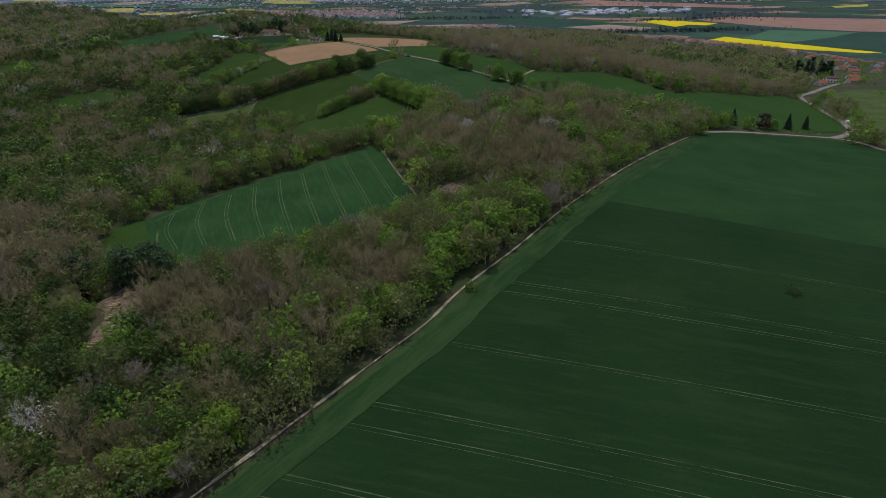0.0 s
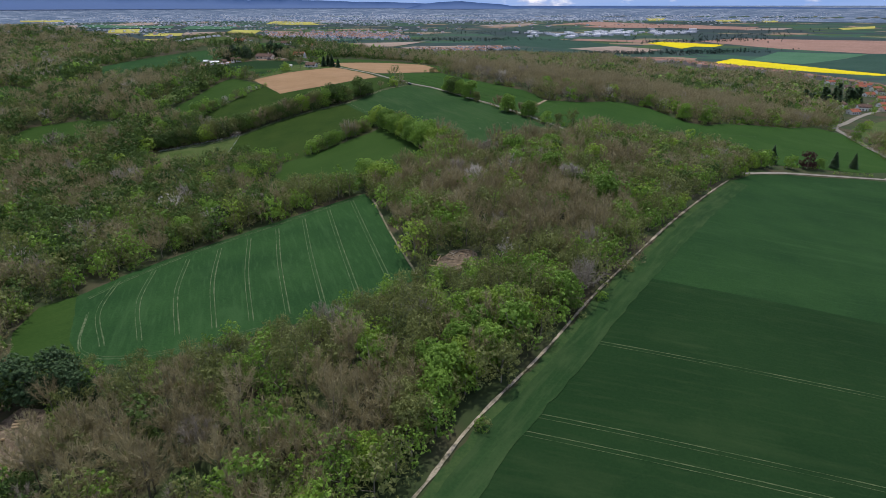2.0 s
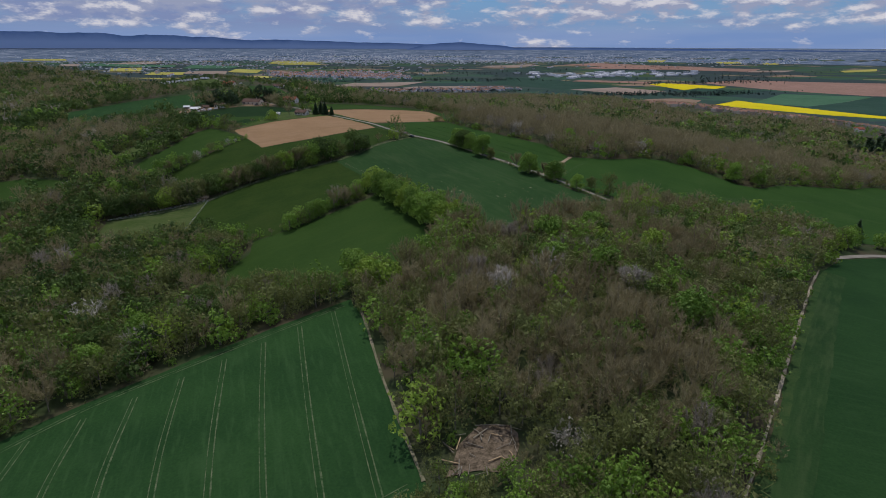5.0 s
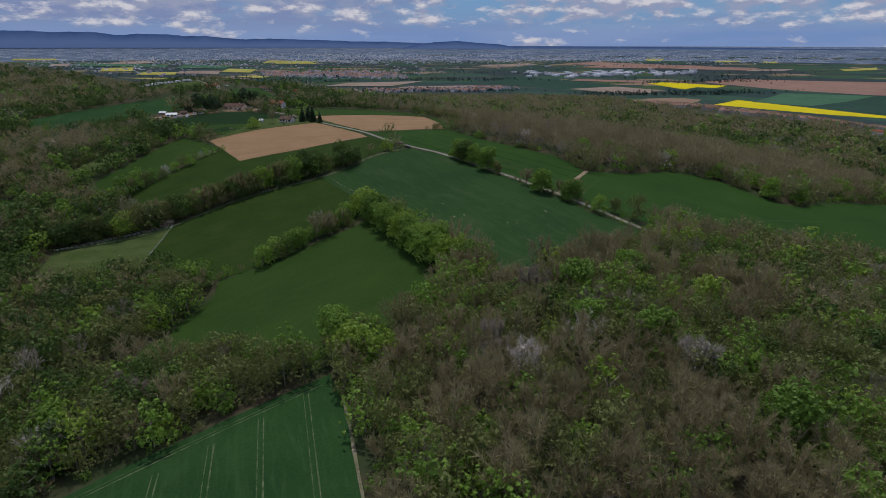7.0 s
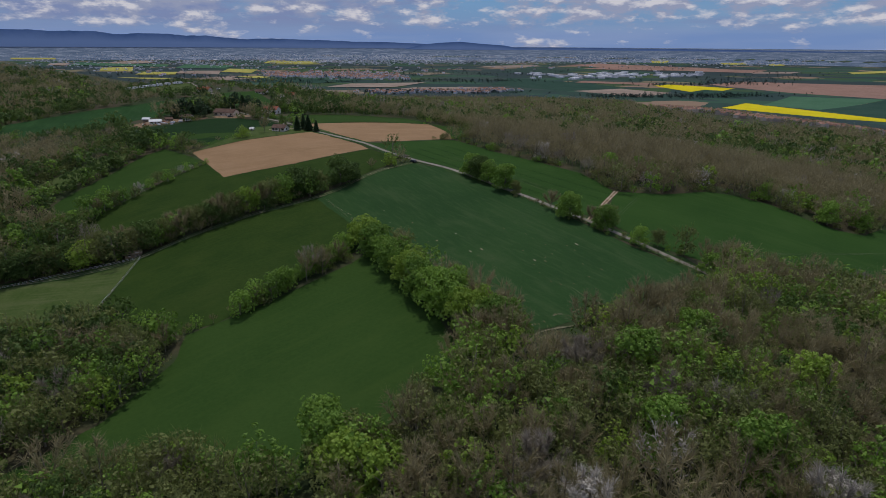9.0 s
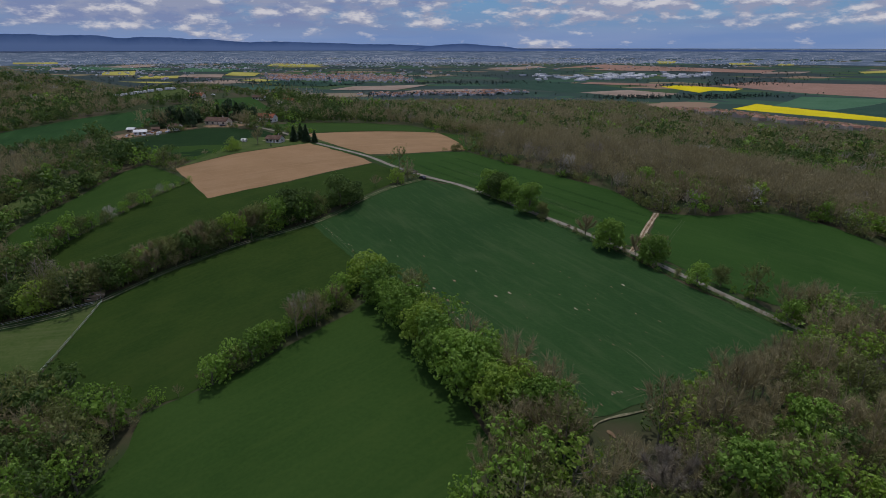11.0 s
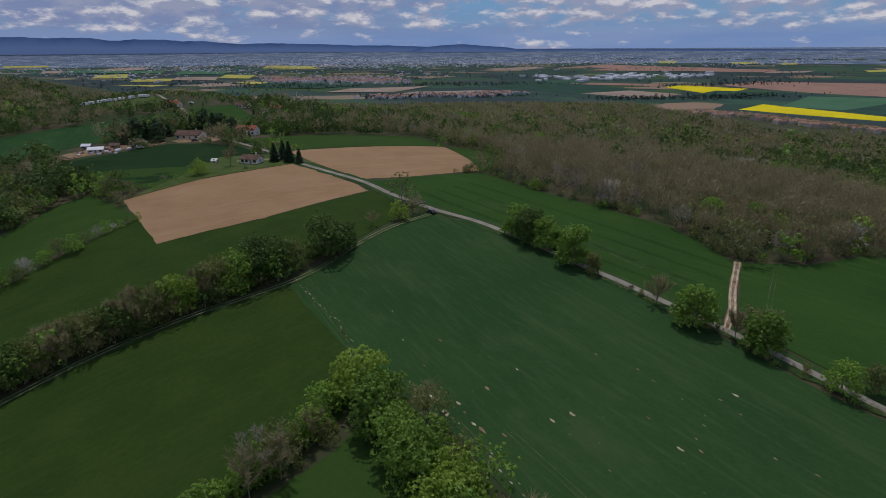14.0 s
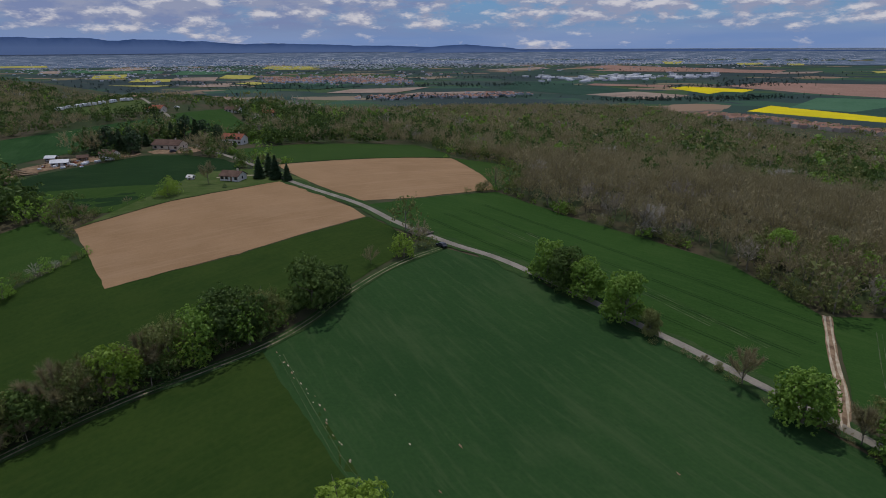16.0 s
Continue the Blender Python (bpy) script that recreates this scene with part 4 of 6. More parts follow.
# trees along the lane
for x, y, h, k in [(1, 526, 10, "oak"), (5, 520, 10.5, "oak"), (10, 514, 9.5, "oak"), (17, 501, 10.5, "oak"), (22, 494, 6, "budding"), (42, 461, 10, "oak"), (54.5, 449, 9, "oak")]:
    tree("ash" if k == "oak" and (x + y) % 3 < 1.6 else k, x, y, h, 0.50 if k == "oak" else 0.36, 0.03, 5200, 0.44, "trees along the lane", label="round dense oak beside the lane" if k == "oak" else "")
for x, y, h, k in [(36, 474, 7, "bare"), (50, 455, 6.5, "bare"), (64, 433, 7.2, "oak"), (72, 434, 6.2, "budding"), (79, 427, 3.8, "oak"), (83, 411, 8, "oak"), (88, 404, 6, "oak"), (33, 479, 2.5, "budding"), (31, 482, 2.2, "bare"), (60, 440, 3, "budding"), (47, 459, 2.5, "budding")]:
    tree(k, x, y, h, 0.45, 0.05, 1800, 0.5, "trees along the lane")
# hedge from the tilled field down the slope
row_of_trees([(-147, 543), (-153, 533), (-158, 524)], ["budding", "blossom", "oak"], 3.4, 2.6, 0.5, "hedge below the tilled field", 5, 0.6, 0.0, 600, 0.58)
row_of_trees([(-160, 519), (-166, 505), (-172, 494)], ["blossom", "oak", "budding", "oak"], 6.2, 4.2, 0.8, "hedge below the tilled field", 6, 0.55, 0.0, 1000, 0.58)
row_of_trees([(-174, 490), (-179, 476), (-188, 458), (-192, 448)], ["bare", "oak", "budding"], 8, 4.5, 1.2, "hedge below the tilled field", 7, 0.5, 0.03, 1200, 0.58)
# garden trees and conifers
for x, y, h, k in [(-113, 634, 10.5, "conifer"), (-116, 628, 10, "conifer"), (-108, 627, 11, "conifer"), (-102, 624, 8, "conifer"), (-120, 640, 5.5, "oak")]:
    tree(k, x, y, h, 0.34 if k == "conifer" else 0.4, 0.05, 1800, 0.6, "conifers beside the bungalow")
tree("lime", -146, 600, 8.0, 0.75, 0.0, 2200, 0.5, label="drooping yellow-green willow on the lawn", name="willow")
tree("bare", -136, 618, 7.5, 0.45, 0.1, 600, 0.6, "garden trees")
for x, y, h, k in [(-153, 592, 3, "oak"), (-157, 588, 3.5, "bare"), (-150, 596, 2.5, "oak"), (-126, 611, 2.5, "conifer"), (-163, 575, 2.2, "budding"), (-160, 581, 2.0, "oak")]:
    tree(k, x, y, h, 0.6, 0.0, 350, 0.6, "garden bushes", name="bush", label="low rounded garden bush on rough grass")
for x, y, h, k in [(-230, 694, 11, "conifer"), (-224, 697, 13, "cedar"), (-218, 699, 13, "conifer"), (-213, 702, 12, "cedar"), (-221, 705, 13, "conifer"), (-210, 697, 10, "cedar"), (-234, 700, 10, "conifer"), (-227, 703, 12, "cedar"),
                   (-214, 722, 9, "conifer"), (-203, 733, 13, "conifer"), (-196, 736, 14, "cedar"), (-189, 738, 14, "conifer"), (-183, 735, 12, "cedar"), (-192, 743, 14, "conifer"), (-178, 733, 4.5, "ash"), (-173, 731, 4.2, "ash"), (-184, 729, 4, "ash"), (-160, 724, 2.6, "oak"), (-155, 744, 7, "oak"), (-148, 748, 8, "lime"), (-178, 742, 9, "cedar")]:
    tree(k, x, y, h, {"conifer": 0.36, "cedar": 0.40}.get(k, 0.5), 0.02, 1500, 0.6, "dark trees beside the farmhouses", label="dense dark conifer beside a farmhouse" if k in ("conifer", "conifer") else "")
# trees by the crossroads
for x, y, h, k in [(198, 404, 11, "conifer"), (217, 399, 8.5, "copper"), (224, 399, 6, "oak"), (237, 405, 10.5, "conifer"), (251, 408, 9.5, "conifer"), (168, 399, 9, "conifer"), (205, 395, 7, "oak"), (184, 390, 8, "oak"), (191, 396, 8, "oak"), (177, 386, 7, "lime"), (164, 384, 10, "oak"), (156, 374, 9, "oak"), (160, 366, 9, "lime"), (170, 392, 8, "budding")]:
    tree(k, x, y, h, 0.33 if k == "conifer" else 0.5, 0.03, 1400, 0.58, "trees by the crossroads")
for x, y, h in [(238, 391, 2.2), (234, 391, 2.0), (230, 391, 2.2), (242, 391, 2.0), (246, 390, 2.1), (250, 390, 2.2)]:
    tree("oak", x, y, h, 0.9, 0.0, 300, 0.9, "clipped hedge by the road", name="hedge_bush", label="low clipped green hedge bush by the road")
for x, y, h, k in [(308, 440, 7, "oak"), (318, 450, 6, "budding"), (312, 500, 7, "oak"), (326, 470, 6, "oak"), (340, 540, 7, "oak"), (306, 425, 5, "oak"), (345, 500, 6, "budding"), (360, 560, 7, "lime"), (330, 560, 8, "oak")]:
    tree(k, x, y, h, 0.5, 0.02, 900, 0.66, "hedge trees by the side road")
row_of_trees([(291, 432), (297, 452), (302, 476), (312, 512)], ["oak", "budding", "bare"], 3.6, 3.2, 0.7, "hedge trees by the side road", 41, 0.6, 0.0, 500, 0.7)
row_of_trees([(150, 374), (162, 384), (174, 391), (186, 394)], ["oak", "budding", "oak"], 7.2, 4.6, 1.6, "trees by the crossroads", 42, 0.5, 0.02, 1000, 0.6)
# lone bush in the wheat, blossom and landmark trees
tree("ash", 98.5, 146, 3.2, 0.9, 0.0, 1400, 0.5, name="bush", label="dark green bush alone in the wheat")
for x, y, h, k in [(42, 207, 6, "blossom"), (40, 203, 5, "blossom"), (-42, 91, 7.6, "lime"), (-51, 82, 6.8, "lime"), (-58, 81, 7.4, "lime"), (-22, 122, 7, "lime"), (-62, 74, 8, "budding"),
                   (-12, 135, 7.2, "lime"), (-5, 143, 8.6, "budding"), (0, 152, 8.2, "oak"), (5, 161, 8.8, "lime"), (11, 168, 9, "oak"), (17, 177, 9, "oak"), (10, 175, 9, "oak"), (4, 169, 9, "oak"), (23, 185, 8, "lime"), (16, 185, 9, "oak"), (51, 228, 7.5, "oak"), (57, 236, 7.5, "oak"), (76, 260, 7, "oak"), (-2, 163, 8.5, "oak"), (9, 186, 8, "oak"), (-8, 150, 8, "budding"),
                   (34, 192, 9, "oak"), (1, 158, 10, "oak"), (12, 182, 10, "lime"),
                   (60, 266, 13, "oak"), (45, 302, 12, "oak"), (30, 309, 11, "oak"), (32, 334, 12, "oak"), (12, 290, 9, "blossom"), (52, 290, 10, "blossom"), (70, 330, 11, "lime"), (54, 352, 10, "oak"), (20, 335, 9, "ashen"), (35, 320, 9, "ashen"), (5, 300, 9, "ashen"),
                   (-67, 309, 7.5, "ashen"), (-82, 293, 7.5, "ashen"), (-88, 297, 8, "ashen"), (-98, 285, 9, "oak"), (-108, 276, 9, "ash"), (-75, 298, 8, "oak"), (-92, 275, 8.5, "ash"), (-102, 266, 9, "oak"), (-30, 303, 11, "lime"), (-34, 310, 10, "oak"), (-37, 316, 10, "oak"), (-28, 310, 9, "budding"),
                   (46, 569, 9, "blossom"), (43, 572, 8, "ashen"), (182, 745, 9, "blossom"), (190, 752, 10, "blossom"), (199, 761, 10, "blossom"), (208, 770, 10, "blossom"), (217, 777, 9, "blossom"), (228, 785, 9, "blossom"), (80, 545, 10, "oak"), (96, 540, 10, "oak"), (175, 491, 10, "oak"), (190, 489, 9, "oak"), (157, 519, 8, "oak"),
                   (-97, 163, 10, "cedar"), (-90, 166, 9.5, "cedar"), (-85, 163, 8, "cedar"), (-106, 146, 7, "budding"), (-110, 160, 10, "cedar"), (-117, 163, 9, "ash"), (-112, 150, 8, "ash"), (-102, 140, 7, "lime")]:
    back = 1.5 if -70 < x < 80 and y < 262 else 0.0   # clear of the path
    tree(k, x - back, y + 0.7 * back, h, 0.46, 0.06, 4200, 0.44, "landmark trees of the woods")


# ---- woods: what nobody could count ----
def inside(poly, X, Y):
    r = np.zeros(X.shape, bool)
    px, py = poly[:, 0], poly[:, 1]
    j = len(poly) - 1
    for i in range(len(poly)):
        cond = ((py[i] > Y) != (py[j] > Y)) & (X < (px[j] - px[i]) * (Y - py[i]) / (py[j] - py[i] + 1e-12) + px[i])
        r ^= cond
        j = i
    return r


def near_edge(poly, X, Y, d):
    """Within d of a closed outline."""
    hit = np.zeros(X.shape, bool)
    for a, b in zip(poly, np.roll(poly, -1, 0)):
        ab = b - a
        t = np.clip(((X - a[0]) * ab[0] + (Y - a[1]) * ab[1]) / (ab @ ab + 1e-9), 0, 1)
        hit |= np.hypot(X - a[0] - t * ab[0], Y - a[1] - t * ab[1]) < d
    return hit


def free_ground(X, Y, margin):
    ok = np.ones(X.shape, bool)
    for p in OPEN_LAND:
        ok &= ~inside(p, X, Y) & ~near_edge(p, X, Y, margin)
    for line, w in ROADS:
        for a in line[::1]:
            ok &= np.hypot(X - a[0], Y - a[1]) > w + margin * 0.4
    for x, y, rr in CLEAR_SITES:
        ok &= np.hypot(X - x, Y - y) > rr
    return ok


CLEAR_SITES = [(-46, 434, 9), (-40, 424, 8), (-34, 413, 8), (-28, 403, 8), (-22, 392, 8), (-17, 381, 8), (-11, 371, 7), (15, 352, 8), (22, 343, 7), (-127, 624, 16), (-168, 730, 22), (-200, 706, 22), (-238, 665, 26), (-263, 842, 14), (-255, 866, 10), (-245, 880, 10), (-330, 858, 16), (-312, 876, 16), (330, 640, 20)] + [(430, 690, 50), (480, 730, 55), (540, 800, 70), (590, 900, 75), (610, 990, 80), (660, 1060, 80), (520, 700, 60), (700, 1140, 90), (200, 393, 16), (222, 398, 16), (244, 402, 18), (180, 388, 8), (262, 400, 12)]


def plot_trees(rng):
    """Plan places of the woodland trees, wider apart with distance."""
    X, Y = [], []
    for y0, y1, gap in ((30, 240, 5.0), (240, 420, 5.0), (420, 560, 5.6), (560, 760, 6.6), (760, 1000, 8.2), (1000, 1400, 10.0), (1400, 2300, 14.5)):
        half = 0.80 * y1 + 90
        gx, gy = np.meshgrid(np.arange(-half, half, gap), np.arange(y0, y1, gap))
        gx = gx + rng.uniform(-0.42, 0.42, gx.shape) * gap
        gy = gy + rng.uniform(-0.42, 0.42, gy.shape) * gap
        keep = (np.abs(gx) < 0.80 * gy + 22) & (gy > 58)
        X.append(gx[keep]); Y.append(gy[keep])
    # the woods go on to the sides of and behind the walk's start
    gx, gy = np.meshgrid(np.arange(-460, 470, 10.5), np.arange(-190, 460, 10.5))
    gx = gx + rng.uniform(-3.4, 3.4, gx.shape)
    gy = gy + rng.uniform(-3.4, 3.4, gy.shape)
    keep = ((np.abs(gx) >= 0.80 * gy + 22) | (gy <= 58)) & (gx < 0.72 * gy + 60)
    X.append(gx[keep]); Y.append(gy[keep])
    X, Y = np.concatenate(X), np.concatenate(Y)
    ok = free_ground(X, Y, 1.7)
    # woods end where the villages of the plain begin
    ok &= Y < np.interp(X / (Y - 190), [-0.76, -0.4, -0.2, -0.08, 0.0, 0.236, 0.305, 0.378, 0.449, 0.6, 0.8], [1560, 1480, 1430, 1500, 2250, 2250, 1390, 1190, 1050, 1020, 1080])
    return X[ok], Y[ok]


OPEN_LAND.append(np.array([(314, 505), (330, 560), (400, 655), (420, 700), (560, 1040), (800, 1200), (900, 900), (600, 560), (480, 480)], float))   # village gardens
rng = np.random.default_rng(5)
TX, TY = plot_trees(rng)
near_path = np.full(TX.shape, 1e9)
for a in [(p.x, p.y) for p in spline(PATH_LINE, 3.0)]:
    near_path = np.minimum(near_path, np.hypot(TX - a[0], TY - a[1]))


# low scrub where the wood meets the lower side of the wheel-lined wheat
scrub = np.full(TX.shape, 1e9)
for q in spline([(4, 212), (-20, 200), (-38, 189), (-60, 179), (-81, 172), (-98, 177), (-112, 200), (-120, 216)], 3.0):
    scrub = np.minimum(scrub, np.hypot(TX - q.x, TY - q.y))


def kinds_of_wood(X, Y):
    """Kind of each tree: brown bare wood in the hearts of the woods, green at the edges and on the slopes."""
    n = len(X)
    u = rng.uniform(size=n)
    patch = np.array([noise.noise(Vector((x * 0.018, y * 0.018, 3.1))) for x, y in zip(X, Y)])
    fine = np.array([noise.noise(Vector((x * 0.06, y * 0.06, 9.1))) for x, y in zip(X, Y)])
    brown = np.where(Y > 540, np.where(X > 0, 0.50, 0.34), np.where(X > -30, 0.34, 0.26)) + 0.75 * patch + 0.35 * fine
    heart = lambda cx, cy, sx, sy: np.exp(-((X - cx) / sx) ** 2 - ((Y - cy) / sy) ** 2)
    brown += 0.24 * heart(20, 265, 55, 70) + 0.18 * heart(-40, 140, 60, 40) + 0.65 * heart(120, 600, 110, 75) + 0.5 * heart(60, 680, 90, 70) + 0.1 * heart(-150, 200, 60, 40) + 0.4 * heart(-290, 560, 60, 50) + 0.6 * heart(220, 590, 110, 80) + 0.10 * heart(60, 320, 60, 45)
    brown -= 0.22 * heart(95, 350, 55, 55) + 0.55 * heart(340, 800, 120, 110) + 0.4 * heart(-200, 540, 40, 70) + 0.35 * heart(-400, 1000, 250, 200) + 0.3 * heart(-60, 330, 40, 30) + 0.45 * heart(-85, 288, 55, 40) + 0.3 * heart(-160, 330, 60, 60)
    brown = np.where(near_path < 9, brown - 0.6, brown) - np.interp(scrub, [8, 30], [0.45, 0.0])
    kind = np.full(n, "budding", dtype=object)
    kind[u < brown] = "bare"
    left = u >= brown
    v = rng.uniform(size=n)
    kind[left & (v < np.where(Y > 600, 0.2, 0.28))] = "oak"
    kind[left & (v > 0.955) & (Y < 600)] = "lime"
    deep = np.clip(np.interp(X, [-170, -60], [0.62, 0.0]) + np.interp(Y, [560, 800], [0.0, 0.60]) + heart(90, 340, 45, 45) * 0.3 + heart(-85, 110, 45, 55) * 0.4, 0, 0.8)
    kind[left & (rng.uniform(size=n) < deep)] = "ash"
    w = rng.uniform(size=n)
    kind[w < 0.02] = "ashen"
    kind[(w > 0.996)] = "blossom"
    kind[(w > 0.985) & (Y > 500) & (w < 0.99)] = "conifer"
    return kind


TK = kinds_of_wood(TX, TY)


def plant(name, kind, sel, faces, size, h, spread, label, trunks=True):
    """One joined stand of woodland trees of a kind."""
    idx = np.where(sel)[0]
    if not len(idx):
        return
    r2 = np.random.default_rng(abs(sum(map(ord, name + kind))) + faces)
    temps = []
    for k in range(6):
        hh = 10 * r2.uniform(0.85, 1.15)
        c, t = tree_arrays(r2, kind, hh, hh * spread * r2.uniform(0.85, 1.15), hh * (0.25 if kind in ("bare", "ashen") else 0.1), faces, size)
        temps.append(np.concatenate([c, *t[:4]]) if trunks else c)
        temps[-1] = (temps[-1], len(c) // 3)
    zs = land(TX[idx], TY[idx])
    V, M, T = [], [], []
    for i, z in zip(idx, zs):
        v, nc = temps[r2.integers(6)]
        s = h[i] / 10 * r2.uniform(0.78, 1.2)
        a = r2.uniform(0, 2 * math.pi)
        ca, sa = math.cos(a) * s, math.sin(a) * s
        V.append(np.stack([v[:, 0] * ca - v[:, 1] * sa + TX[i], v[:, 0] * sa + v[:, 1] * ca + TY[i], v[:, 2] * s + z], 1))
        m = np.zeros(len(v) // 3, np.int32); m[nc:] = 1
        M.append(m)
        T.append(np.full(len(v), r2.uniform()))
    me = quads_mesh(name, np.concatenate(V), 0, [KINDS[kind], BARK], np.concatenate(T), 3, np.concatenate(M))
    tagged(new(name, me), label, "woodland", kind="stuff")


TH = np.interp(TY, [0, 300, 600, 1000, 2000], [9.5, 11, 11, 12, 13]) * rng.uniform(0.8, 1.15, len(TX))
TH *= np.interp(scrub, [0, 6, 20], [0.6, 0.66, 1.0])
# low growth between the fields behind the hamlet
for outl, k in (([(-322, 622), (-263, 650), (-236, 625), (-215, 600), (-228, 565), (-290, 555), (-350, 590)], 0.62), ([(-361, 677), (-319, 741), (-262, 804), (-266, 842), (-309, 822), (-348, 842), (-420, 800)], 0.68), ([(-225, 889), (-165, 777), (-140, 800), (-190, 930)], 0.6)):
    TH[inside(np.array(outl, float), TX, TY)] *= k
TH[(TX > -430) & (TX < -220) & (TY > 830) & (TY < 1080)] *= 0.4
# how near the walk passes each tree decides how finely it is built
PASS = np.maximum(np.abs(TX + 10) / 0.6, np.where(TY > 360, np.hypot(TX + 28, TY - 360), 0))
PASS = np.where((np.abs(TX) >= 0.80 * TY + 22) | (TY <= 58), 700, PASS)
TIERS = [(0, 175, 640, 0.55, 0.06), (175, 300, 270, 0.80, 0.06), (300, 560, 165, 1.02, 0.10), (560, 9000, 40, 2.3, 0.32)]
WOOD_LABEL = {"bare": "brown leafless woodland trees seen from above", "oak": "mid-green woodland trees in spring leaf", "lime": "bright lime-green young woodland trees",
              "budding": "olive-green woodland trees in bud", "ashen": "pale grey leafless woodland trees", "blossom": "white blossoming woodland trees", "conifer": "dark woodland conifers", "ash": "deep green woodland trees in full leaf"}
for kind in ("bare", "ash", "oak", "lime", "budding", "ashen", "blossom", "conifer"):
    k = TK == kind
    sp = 0.30 if kind == "conifer" else 0.36 if kind == "bare" else 0.42
    for lo, hi, faces, size, wide in TIERS:
        plant("woodland", kind, k & (PASS >= lo) & (PASS < hi), faces, size, TH, sp + wide, ("distant " if lo > 500 else "") + WOOD_LABEL[kind], lo < 300)


# ---- scrub along the edges of woods and fields ----
def scrub_line():
    r4 = np.random.default_rng(77)
    X, Y = [], []
    for poly in OPEN_LAND:
        for a, b in zip(poly, np.roll(poly, -1, 0)):
            n = int(np.hypot(*(b - a)) / 1.7)
            if n < 1:
                continue
            t = r4.uniform(0, 1, n)
            nrm = np.array([b[1] - a[1], a[0] - b[0]]) / (np.hypot(*(b - a)) + 1e-9)
            off = r4.uniform(0.8, 5.0, n) * r4.choice([-1, 1], n)
            X.append(a[0] + (b[0] - a[0]) * t + nrm[0] * off)
            Y.append(a[1] + (b[1] - a[1]) * t + nrm[1] * off)
    X, Y = np.concatenate(X), np.concatenate(Y)
    ok = (Y > 60) & (Y < 720) & (np.abs(X) < 0.8 * Y + 20) & free_ground(X, Y, 0.7)
    wooded = {(int(x // 7) + i, int(y // 7) + j) for x, y in zip(TX, TY) for i in (-1, 0, 1) for j in (-1, 0, 1)}
    ok &= (Y < 430) | np.array([(int(x // 7), int(y // 7)) in wooded for x, y in zip(X, Y)])
    for line, w in ROADS:
        for a in line[::2]:
            ok &= np.hypot(X - a[0], Y - a[1]) > w + 1.6
    X, Y = X[ok], Y[ok]
    V = {"oak": [], "budding": [], "bare": []}
    T = {"oak": [], "budding": [], "bare": []}
    temps = {k: [tree_arrays(r4, k, 10, 6.5, 0.2, 150, 1.5)[0] for _ in range(4)] for k in V}
    zs = land(X, Y)
    for x, y, z in zip(X, Y, zs):
        k = ("oak", "budding", "budding", "bare")[r4.integers(4)]
        v = temps[k][r4.integers(4)]
        s = r4.uniform(0.12, 0.34) * (1.0 if y < 440 else 1.5)
        a = r4.uniform(0, 6.28)
        ca, sa = math.cos(a) * s, math.sin(a) * s
        V[k].append(np.stack([v[:, 0] * ca - v[:, 1] * sa + x, v[:, 0] * sa + v[:, 1] * ca + y, v[:, 2] * s + z], 1))
        T[k].append(np.full(len(v), r4.uniform()))
    for k in V:
        me = quads_mesh("scrub", np.concatenate(V[k]), 0, KINDS[k], np.concatenate(T[k]), 3)
        tagged(new("scrub", me), {"oak": "low green scrub along the field edges", "budding": "low olive scrub along the field edges", "bare": "low brown brambles along the field edges"}[k], "scrub", kind="stuff")


scrub_line()


# ---- building helpers ----
def add_box(bm, x0, x1, y0, y1, z0, z1, bevel=0.0):
    r = bmesh.ops.create_cube(bm, size=1.0, matrix=Matrix.Translation(((x0 + x1) / 2, (y0 + y1) / 2, (z0 + z1) / 2)) @ Matrix.Diagonal((x1 - x0, y1 - y0, z1 - z0, 1)))
    if bevel:
        es = list({e for v in r["verts"] for e in v.link_edges})
        bmesh.ops.bevel(bm, geom=es, offset=bevel, segments=2, affect="EDGES")


def box_part(name, dims, mat, parent, label="", bevel=0.0):
    bm = bmesh.new()
    add_box(bm, *dims, bevel)
    return part(name, bm, mat, parent, label)


def gable(bm, w, d, z, rise_h, over, thick):
    """A tiled gable roof over a w x d plan with eaves at z, ridge along x."""
    x = w / 2 + over
    y = d / 2 + over
    zl = z - over * rise_h / (d / 2)
    pts = [(-y, zl), (0, z + rise_h), (y, zl), (y, zl - thick), (0, z + rise_h - thick), (-y, zl - thick)]
    a = [bm.verts.new((-x, q, h)) for q, h in pts]
    b = [bm.verts.new((x, q, h)) for q, h in pts]
    n = len(pts)
    for i in range(n):
        bm.faces.new((a[i], a[(i + 1) % n], b[(i + 1) % n], b[i]))
    bm.faces.new((a[0], a[5], a[4], a[1])); bm.faces.new((a[1], a[4], a[3], a[2]))
    bm.faces.new((b[1], b[4], b[5], b[0])); bm.faces.new((b[2], b[3], b[4], b[1]))
    bmesh.ops.recalc_face_normals(bm, faces=bm.faces[:])


